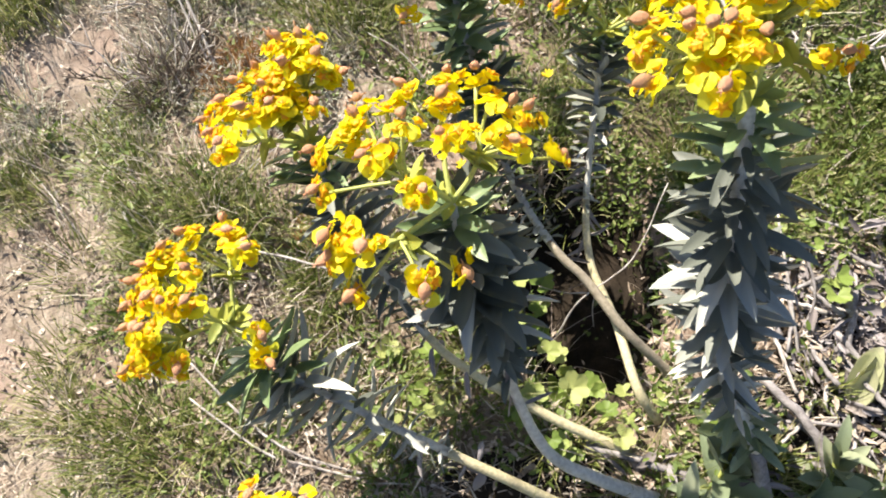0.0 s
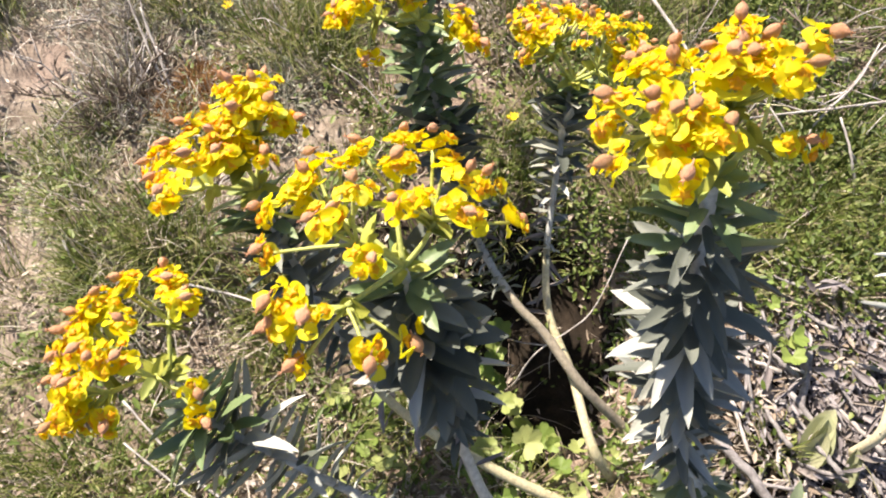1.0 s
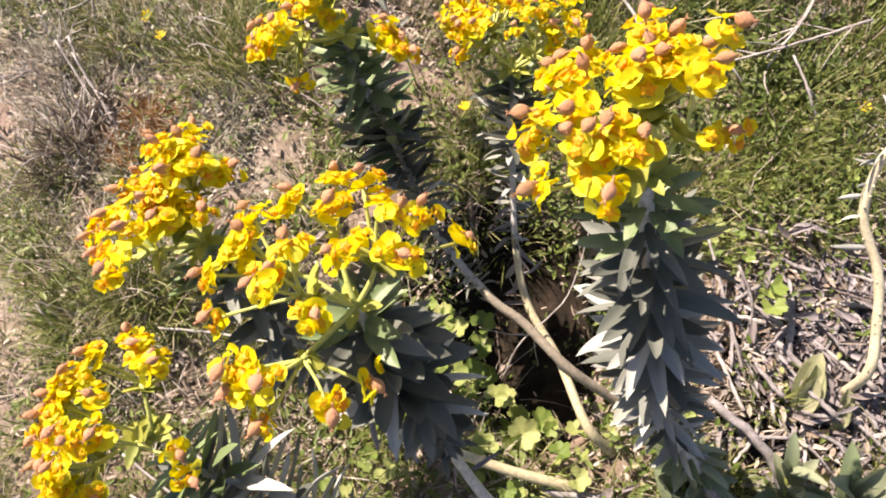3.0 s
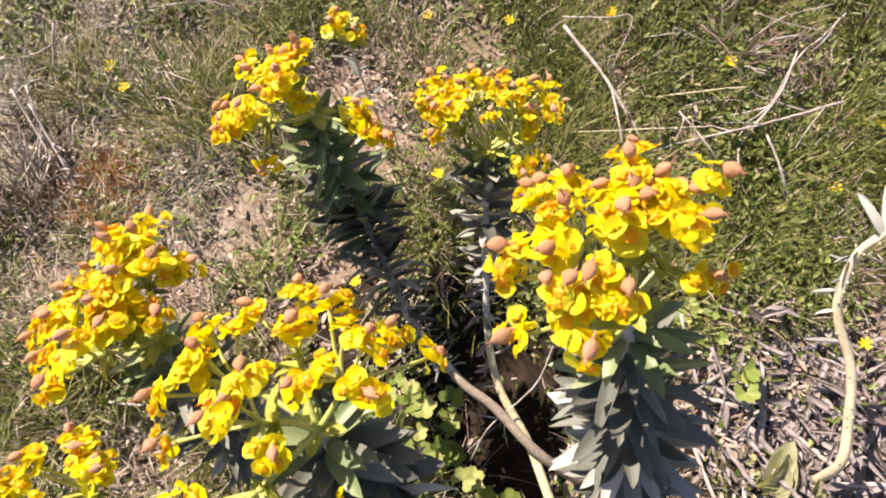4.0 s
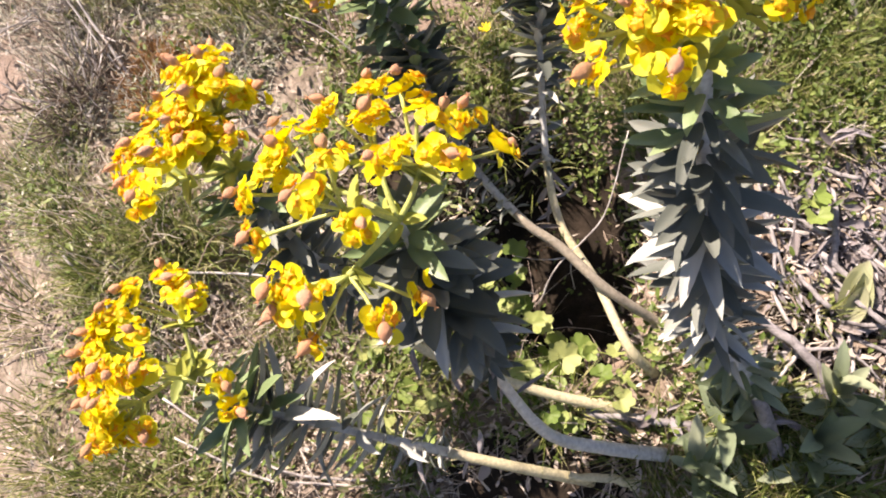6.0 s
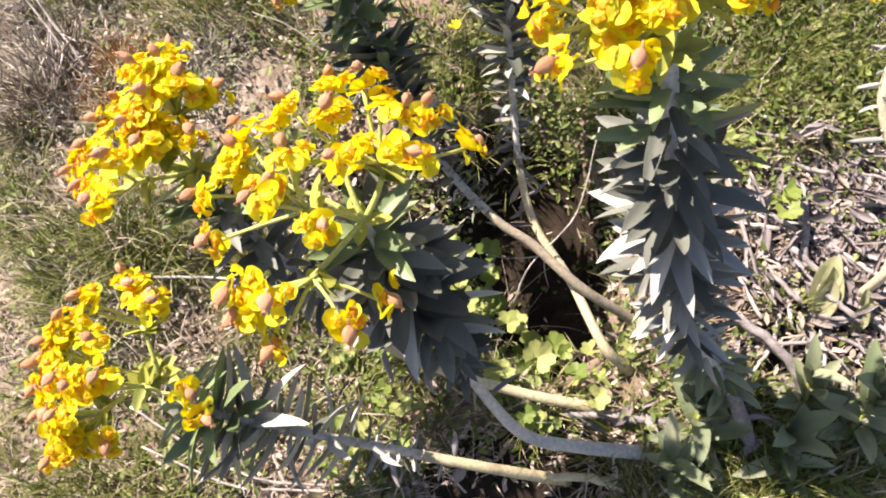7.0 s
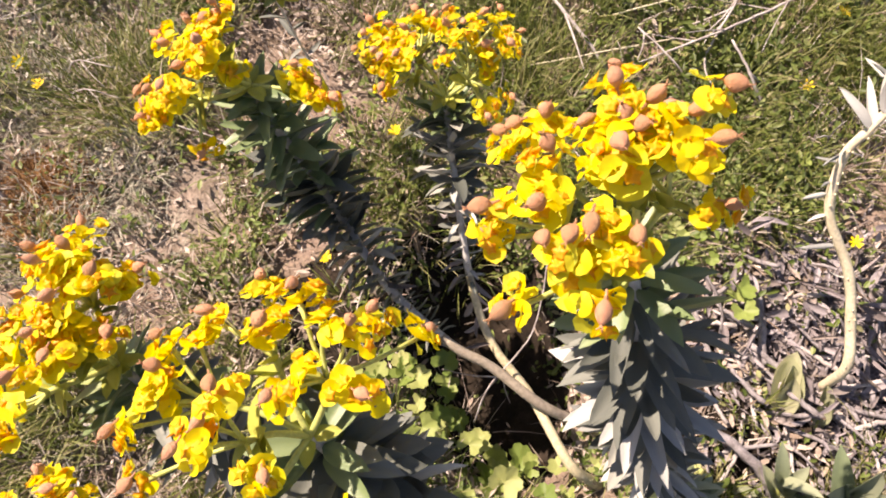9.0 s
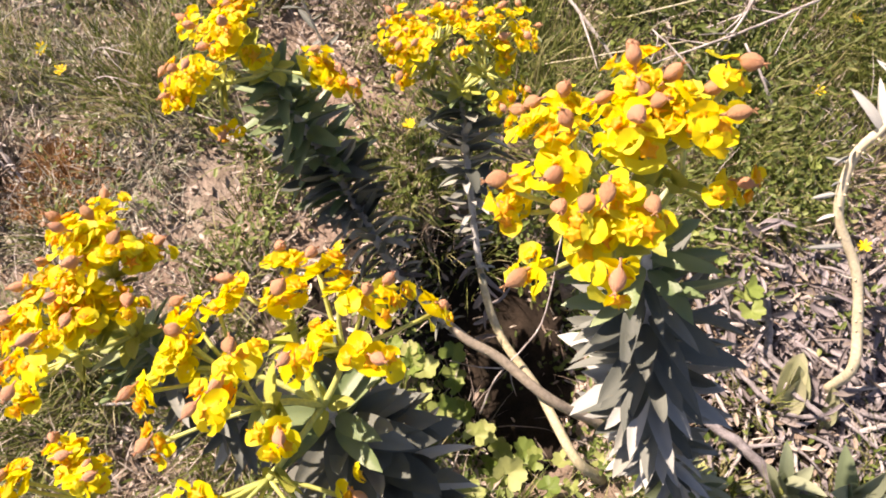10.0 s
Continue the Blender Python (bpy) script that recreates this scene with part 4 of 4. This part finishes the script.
def herb(x, y, n, size, spread, seed, high=0.035):
    r = random.Random(seed)
    ob = tagged(new("ground_herb"), "bright green low herb with round lobed leaves", "plant", group="lobed-leaf herbs")
    ob.location = (x, y, lie(x, y))
    for k in range(n):
        a = r.uniform(0, 2 * math.pi)
        o = Vector((math.cos(a), math.sin(a), 0)) * spread * r.uniform(0.2, 1.0)
        top = o + Vector((0, 0, high * r.uniform(0.5, 1.2)))
        bm = bmesh.new()
        tube(bm, spline([o * 0.15, o * 0.5 + Vector((0, 0, top.z * 0.6)), top], 4), [0.0007] * 5, 4)
        petiole = part("petiole", mesh_of("petiole", bm, M_HERB), ob)
        d = o.normalized() + rand_dir(r) * 0.4
        d.z *= 0.4
        part("leaf", r.choice(HERB_LEAVES), petiole, facing(top, d, Vector((0, 0, 1)) + rand_dir(r) * 0.45, size * r.uniform(0.9, 1.75)))


for n, (x, y, k, s, sp) in enumerate(((0.05, 0.297, 5, 0.020, 0.035), (0.107, 0.244, 6, 0.019, 0.04), (0.150, 0.245, 5, 0.018, 0.035), (0.052, 0.212, 5, 0.021, 0.035),
                                      (0.0, 0.345, 6, 0.020, 0.04), (0.036, 0.276, 6, 0.020, 0.04), (0.088, 0.215, 4, 0.018, 0.03), (-0.10, 0.262, 6, 0.018, 0.04),
                                      (0.351, 0.362, 3, 0.018, 0.03), (-0.06, 0.22, 4, 0.016, 0.035), (0.03, 0.335, 4, 0.020, 0.04), (0.30, 0.43, 3, 0.016, 0.03),
                                      (-0.03, 0.30, 4, 0.018, 0.04), (0.33, 0.40, 4, 0.014, 0.03), (-0.13, 0.22, 3, 0.015, 0.03), (0.24, 0.20, 4, 0.015, 0.03), (0.0, 0.352, 8, 0.020, 0.035), (0.026, 0.358, 7, 0.020, 0.03), (-0.03, 0.350, 5, 0.018, 0.03))):
    herb(x, y, k + 1, s, sp, 60 + n)


def petal_mesh():
    bm = bmesh.new()
    rows = [[bm.verts.new((x * w, y, 0.10 * y * y - 0.06 * abs(x))) for x in (-1, 0, 1)] for y, w in ((0.12, 0.08), (0.45, 0.17), (0.8, 0.20), (1.0, 0.10))]
    for a, b in zip(rows, rows[1:]):
        for k in range(2):
            bm.faces.new((a[k], a[k + 1], b[k + 1], b[k]))
    return mesh_of("petal", bm, M_PETAL)


def disc_mesh():
    bm = bmesh.new()
    bmesh.ops.create_icosphere(bm, subdivisions=2, radius=0.28)
    for v in bm.verts:
        v.co.z *= 0.55
        v.co *= 1 + 0.10 * noise.noise(v.co * 18)
    return mesh_of("disc", bm, M_DISC)


PETAL, DISC = petal_mesh(), disc_mesh()


def daisy(x, y, z, size, seed):
    r = random.Random(seed)
    ob = tagged(new("yellow_wildflower"), "tiny bright yellow wildflower on a thin stalk", "flower", group="small yellow wildflowers")
    g = lie(x, y) - 0.004
    ob.location = (x, y, g)
    top = Vector((0, 0, z - g))
    bm = bmesh.new()
    tube(bm, spline([(r.uniform(-0.01, 0.01), r.uniform(0, 0.01), 0), (r.uniform(-0.004, 0.004), 0, top.z * 0.6), top], 6), [0.0006] * 7, 5)
    part("stalk", mesh_of("stalk", bm, M_RAY), ob)
    axis = (Vector((r.uniform(-0.4, 0.2), r.uniform(-0.5, 0.1), 1))).normalized()
    base = Matrix.Translation(top) @ axis.to_track_quat("Z", "Y").to_matrix().to_4x4()
    part("disc", DISC, ob, base @ Matrix.Diagonal((*((size,) * 3), 1)))
    n = r.choice((7, 8, 9))
    for k in range(n):
        m = base @ pose(0, 0, 0, 0, 0, 360 * k / n + r.uniform(-8, 8)) @ pose(0, 0, 0, r.uniform(0, 25), 0, 0)
        part("petal", PETAL, ob, m @ Matrix.Diagonal((*((size * r.uniform(0.85, 1.1),) * 3), 1)))


for n, (x, y, z) in enumerate(((0.005, 0.595, 0.022), (0.081, 0.604, 0.035), (-0.279, 0.781, 0.065), (-0.300, 0.819, 0.067), (0.453, 0.706, 0.044), (0.521, 0.530, 0.005), (0.483, 0.354, -0.015),
                               (-0.026, 0.501, 0.003), (0.33, 0.80, 0.06), (0.20, 0.80, 0.07), (0.10, 0.84, 0.06), (0.60, 0.60, 0.02))):
    daisy(x, y, z, 0.0080, 90 + n)


def leaf_pile():
    """Fallen spurge leaves, each its own piece."""
    r = random.Random(17)
    pile = tagged(new("leaf_litter"), "heap of fallen grey-brown spurge leaves on the soil", "litter")
    pile.location = (0.38, 0.28, lie(0.38, 0.28))
    for k in range(295):
        if k < 215:
            x, y = 0.430 + r.gauss(0, 0.045), 0.285 + r.gauss(0, 0.060)
        else:
            x, y = 0.27 + r.gauss(0, 0.07), 0.17 + r.gauss(0, 0.05)
        z = lie(x, y) + 0.002 + r.random() ** 2 * 0.034
        a = r.uniform(0, 2 * math.pi)
        d = Vector((math.cos(a), math.sin(a), r.uniform(-0.3, 0.35)))
        part("dead_leaf", r.choice(DEAD_LEAVES), pile, Matrix.Translation(-pile.location) @ facing((x, y, z), d, Vector((0, 0, 1)) + rand_dir(r) * 0.9, r.uniform(0.010, 0.036)))


leaf_pile()


# ---- grass, moss, crumbs ----
def blades(name, label, category, base, heading, length, lean, width, mat, curl=1.0, segs=3):
    """Many thin blades in one mesh: rows of base points, headings, lengths, lean from upright (0) to flat (1) and widths."""
    n = len(base)
    base, out = np.asarray(base), np.stack([np.cos(heading), np.sin(heading), np.zeros(n)], 1)
    side = np.stack([-np.sin(heading), np.cos(heading), np.zeros(n)], 1)
    verts = np.zeros((n, 2 * segs + 1, 3))
    for k in range(segs + 1):
        t = k / segs
        ang = lean * (0.45 + 0.75 * t * curl)
        p = base + (out * np.sin(ang * 1.45)[:, None] + np.array([0, 0, 1.0]) * np.cos(ang * 1.45)[:, None]) * (length * t)[:, None]
        if k < segs:
            w = (width * (1 - 0.65 * t))[:, None] * side * 0.5
            verts[:, 2 * k], verts[:, 2 * k + 1] = p - w, p + w
        else:
            verts[:, 2 * segs] = p
    m = 2 * segs + 1
    faces = []
    for i in range(n):
        o = i * m
        for k in range(segs - 1):
            faces.append((o + 2 * k, o + 2 * k + 1, o + 2 * k + 3, o + 2 * k + 2))
        faces.append((o + 2 * segs - 2, o + 2 * segs - 1, o + 2 * segs))
    me = bpy.data.meshes.new(name)
    me.from_pydata(verts.reshape(-1, 3).tolist(), [], faces)
    me.materials.append(mat)
    return tagged(new(name, me), label, category, kind="stuff")


def scatter(n, keep, x0=-0.78, x1=0.80, y0=0.0, y1=1.12):
    out = []
    while len(out) < n:
        x, y = nrg.uniform(x0, x1), nrg.uniform(y0, y1)
        if nrg.random() < keep(x, y):
            out.append((x, y, lie(x, y) - 0.002))
    return np.array(out)


def growth(x, y):
    """How thickly things grow: little on the path, in the hollow and in the leaf litter, in clumps elsewhere."""
    g = max(0.04 + sprouting(x, y), 1 - path_share(x, y))
    g *= 1 - 0.97 * gloom(x, y)
    g *= 1 - 0.8 * math.exp(-((x + 0.405) ** 2 + (y - 0.635) ** 2) / 0.0035)
    g *= 1 - 0.85 * math.exp(-((x + 0.295) ** 2 + (y - 0.668) ** 2) / 0.0016)
    g *= 1 - 0.93 * math.exp(-((x + 0.535) ** 2 / 0.0040 + (y - 0.69) ** 2 / 0.0045))
    if (x - 0.43) ** 2 / 0.007 + (y - 0.27) ** 2 / 0.014 < 1:
        g *= 0.24
    elif (x - 0.36) ** 2 / 0.022 + (y - 0.27) ** 2 / 0.026 < 1:
        g *= 0.5
    return g * (0.22 + 0.78 * patchy(x, y, 10.0, 0.46, 12.0))


def patchy(x, y, k, cut, z):
    return smooth(cut - 0.12, cut + 0.18, 0.5 + 0.6 * noise.noise((x * k, y * k, z)))


def fading(x, y):
    """Growth thins out from the plants to the open ground round them."""
    d = math.hypot(x, y - 0.55)
    return 1 / (1 + (d / 1.15) ** 4)


def tufts(centres, per, spread, high, wide, lean):
    base, head, ln, le, wd = [], [], [], [], []
    for x, y, s in centres:
        k = int(per * s)
        a = nrg.uniform(0, 2 * np.pi, k)
        rad = spread * s * np.sqrt(nrg.random(k))
        bx, by = x + rad * np.cos(a), y + rad * np.sin(a)
        base += [(u, v, lie(u, v) - 0.003) for u, v in zip(bx, by)]
        head += list(a + nrg.normal(0, 0.6, k))
        ln += list(high * s ** 0.5 * nrg.uniform(0.45, 1.1, k))
        le += list(np.clip(lean * nrg.uniform(0.3, 1.5, k), 0.02, 1))
        wd += list(wide * nrg.uniform(0.6, 1.3, k))
    return np.array(base), np.array(head), np.array(ln), np.array(le), np.array(wd)


def spots(n, keep):
    return [(x, y, 0.45 + 1.3 * nrg.random() ** 2) for x, y, _ in scatter(n, keep)]


green = [(-0.206, 0.748, 2.4), (-0.18, 0.752, 2.2), (-0.235, 0.755, 2.0), (-0.155, 0.738, 1.8), (-0.351, 0.204, 1.9), (-0.33, 0.17, 1.8), (-0.38, 0.24, 1.6), (-0.40, 0.19, 1.6), (-0.30, 0.22, 1.5),
         (0.45, 0.56, 1.8), (0.424, 0.427, 1.6), (0.47, 0.47, 1.6), (0.385, 0.715, 1.5), (-0.33, 0.42, 1.6), (-0.30, 0.46, 1.5), (-0.37, 0.40, 1.5), (-0.27, 0.43, 1.4), (-0.62, 0.84, 2.0), (-0.66, 0.80, 2.2), (-0.60, 0.79, 1.8), (-0.70, 0.86, 2.2), (-0.61, 0.545, 1.8), (-0.64, 0.52, 1.8), (-0.60, 0.57, 1.5), (0.55, 0.62, 2.2), (0.36, 0.84, 2.4), (0.44, 0.86, 2.2), (0.22, 0.88, 2.2), (-0.10, 0.90, 2.2), (-0.02, 0.86, 1.8), (0.05, 0.60, 1.4), (0.09, 0.58, 1.5), (0.12, 0.63, 1.5), (0.07, 0.55, 1.3), (0.16, 0.60, 1.4)]
green += [(x, y, 0.6 + 1.2 * nrg.random()) for x, y, _ in scatter(90, lambda x, y: 1.0, 0.20, 0.80, 0.42, 0.95)]
green += spots(560, lambda x, y: growth(x, y) * (0.25 + 0.75 * patchy(x, y, 4.0, 0.5, 2.0)) * (0.75 if x > 0.2 else 0.7))
blades("green_grass", "fresh green grass tufts over the bank", "grass", *tufts(green, 66, 0.022, 0.060, 0.0016, 0.45), M_GREEN)
dry = spots(330, lambda x, y: growth(x, y) * (0.3 + 0.7 * patchy(x, y, 5.0, 0.45, 9.0)) * (0.25 if x > 0.15 and y > 0.4 else 0.8))
blades("dry_grass", "dry straw-coloured grass among the green", "grass", *tufts(dry, 50, 0.030, 0.040, 0.0012, 0.75), M_DRY)
b = scatter(15000, lambda x, y: max(growth(x, y), 0.05 * path_share(x, y)) * (0.4 if x > 0.12 and y > 0.42 else 1.0))
blades("straw_litter", "flat dead straw and stalks on the soil", "litter", b + np.array([0, 0, 0.006]) + np.stack([np.zeros(len(b)), np.zeros(len(b)), nrg.uniform(0, 0.016, len(b))], 1),
       nrg.uniform(0, 2 * np.pi, len(b)), 0.007 + 0.036 * nrg.random(len(b)) ** 2, nrg.uniform(0.85, 1.12, len(b)), nrg.uniform(0.0009, 0.0024, len(b)), M_DRY, 0.2)
g = spots(170, lambda x, y: growth(x, y) * (1.0 if x < -0.25 else 0.8 if x > 0.2 and y > 0.4 else 0.35))
blades("grey_stalks", "thin grey dead stalks standing in the grass", "stalks", *tufts(g, 22, 0.035, 0.075, 0.0012, 0.55), M_GREY)
outer = [(x, y, nrg.uniform(0.8, 1.8)) for x, y, _ in scatter(1700, lambda x, y: 0.0 if -0.74 < x < 0.76 and 0.02 < y < 1.08 else max(0.03, 1 - path_share(x, y)) * patchy(x, y, 3.0, 0.45, 2.0) * fading(x, y), -3.4, 3.4, -2.8, 4.0)]
blades("outer_grass", "grass tufts over the rest of the bank", "grass", *tufts(outer, 26, 0.040, 0.060, 0.0024, 0.5), M_GREEN)
outer = [(x, y, nrg.uniform(0.8, 1.8)) for x, y, _ in scatter(1300, lambda x, y: 0.0 if -0.74 < x < 0.76 and 0.02 < y < 1.08 else max(0.03, 1 - path_share(x, y)) * patchy(x, y, 4.0, 0.42, 9.0) * fading(x, y), -3.4, 3.4, -2.8, 4.0)]
blades("outer_dry_grass", "dry grass tufts over the rest of the bank", "grass", *tufts(outer, 22, 0.045, 0.055, 0.0022, 0.7), M_DRY)
rust = [(-0.30, 0.665, 1.6), (-0.325, 0.655, 1.5), (-0.28, 0.67, 1.4), (-0.31, 0.69, 1.2), (-0.20, 0.44, 0.8)]
blades("rusty_moss", "low rust-brown dead moss cushion", "moss", *tufts(rust, 480, 0.022, 0.026, 0.0015, 0.6), M_RUST)


def flecks(name, label, category, pts, size, high, mat, flat=0.6, long=1.5):
    """Small six-sided leaves or crumbs, each tilted by chance, in one mesh."""
    n = len(pts)
    verts, faces = [], []
    for i in range(n):
        c = Vector(pts[i]) + Vector((0, 0, nrg.random() ** 1.5 * high))
        nz = (Vector((0, 0, 1)) + Vector(nrg.normal(0, flat, 3))).normalized()
        u = nz.orthogonal().normalized()
        u = Matrix.Rotation(nrg.uniform(0, 6.28), 3, nz) @ u
        v = nz.cross(u)
        s = size * nrg.uniform(0.5, 1.4)
        o = len(verts)
        ln = long * nrg.uniform(0.7, 1.3)
        for a, bb, h in ((-ln, 0, 0), (-0.4 * ln, -0.6, 0.15), (0.4 * ln, -0.55, 0.15), (ln, 0, 0), (0.4 * ln, 0.55, 0.15), (-0.4 * ln, 0.6, 0.15)):
            verts.append(c + (u * a + v * bb + nz * h) * s)
        faces += [(o, o + 1, o + 2, o + 3), (o, o + 3, o + 4, o + 5)]
    me = bpy.data.meshes.new(name)
    me.from_pydata([tuple(v) for v in verts], [], faces)
    me.materials.append(mat)
    return tagged(new(name, me), label, category, kind="stuff")


flecks("small_herbs", "low small-leaved green herbs covering the bank", "herbs", scatter(42000, lambda x, y: growth(x, y) * patchy(x, y, 6.0, 0.42 if x > 0.15 else 0.5, 5.0) * (0.8 if x < 0.15 and y < 0.6 else 0.9 if x < 0.15 else 1.5)), 0.0031, 0.036, M_TINY)
flecks("leafy_undergrowth", "dense dark green undergrowth of small leaves", "herbs", scatter(17000, lambda x, y: growth(x, y) * (0.6 + 0.9 * smooth(0.30, 0.42, x)) * (0.10 + 0.90 * patchy(x, y, 7.0, 0.52, 8.0)) * smooth(0.10, 0.22, x) * smooth(0.36, 0.48, y), 0.08, 0.85, 0.34, 1.12), 0.0028, 0.048, M_UNDER, 0.7, 1.8)
silver = spots(290, lambda x, y: growth(x, y) * smooth(-0.10, -0.28, x) * smooth(0.46, 0.66, y))
blades("silvery_tufts", "fine grey-green tufts on the upper bank", "grass", *tufts(silver, 60, 0.026, 0.040, 0.0013, 0.6), M_SILVER)
flecks("silvery_herbs", "grey-green silvery low herbs on the bank", "herbs", scatter(7000, lambda x, y: growth(x, y) * (0.2 + 0.8 * patchy(x, y, 6.0, 0.5, 3.0)) * smooth(-0.12, -0.26, x) * smooth(0.50, 0.66, y), -0.80, -0.10, 0.48, 1.15), 0.0018, 0.040, M_SILVER, 0.8, 1.6)
flecks("leaf_crumbs", "crumbled dead leaves and bark on the soil", "litter", scatter(26000, lambda x, y: max(growth(x, y), (0.03 + 0.12 * patchy(x, y, 16.0, 0.55, 21.0)) * path_share(x, y), 0.35 * (x > 0.2)) * (0.5 if x > 0.15 and y > 0.42 else 1.0)), 0.0032, 0.020, M_FLECK, 0.4, 1.8)
flecks("right_litter", "grey dead leaf fragments around the old stems", "litter", scatter(4600, lambda x, y: math.exp(-((x - 0.43) ** 2 / 0.006 + (y - 0.27) ** 2 / 0.010)) * (0.25 + 0.75 * patchy(x, y, 26.0, 0.45, 3.0))), 0.0030, 0.016, M_ASH, 0.7, 2.8)


def pebbles():
    verts, faces = [], []
    ico = bmesh.new()
    bmesh.ops.create_icosphere(ico, subdivisions=1, radius=1.0)
    iv, jf = [v.co.copy() for v in ico.verts], [[v.index for v in f.verts] for f in ico.faces]
    ico.free()
    for x, y, z in scatter(1500, lambda x, y: 0.04 + min(path_share(x, y), 1.0)):
        s = 0.0012 + 0.0040 * nrg.random() ** 4
        o = len(verts)
        k = Vector((nrg.uniform(0.7, 1.3), nrg.uniform(0.7, 1.3), nrg.uniform(0.5, 0.8)))
        for v in iv:
            w = v * (1 + 0.25 * noise.noise(v * 1.5 + Vector((x * 90, y * 90, 0))))
            verts.append((x + w.x * k.x * s, y + w.y * k.y * s, z + 0.003 + w.z * k.z * s))
        faces += [[o + q for q in f] for f in jf]
    me = bpy.data.meshes.new("pebbles")
    me.from_pydata(verts, [], faces)
    me.materials.append(M_STONE)
    tagged(new("pebbles", me), "small pale pebbles and grit on the bare path", "stones", kind="stuff")


pebbles()
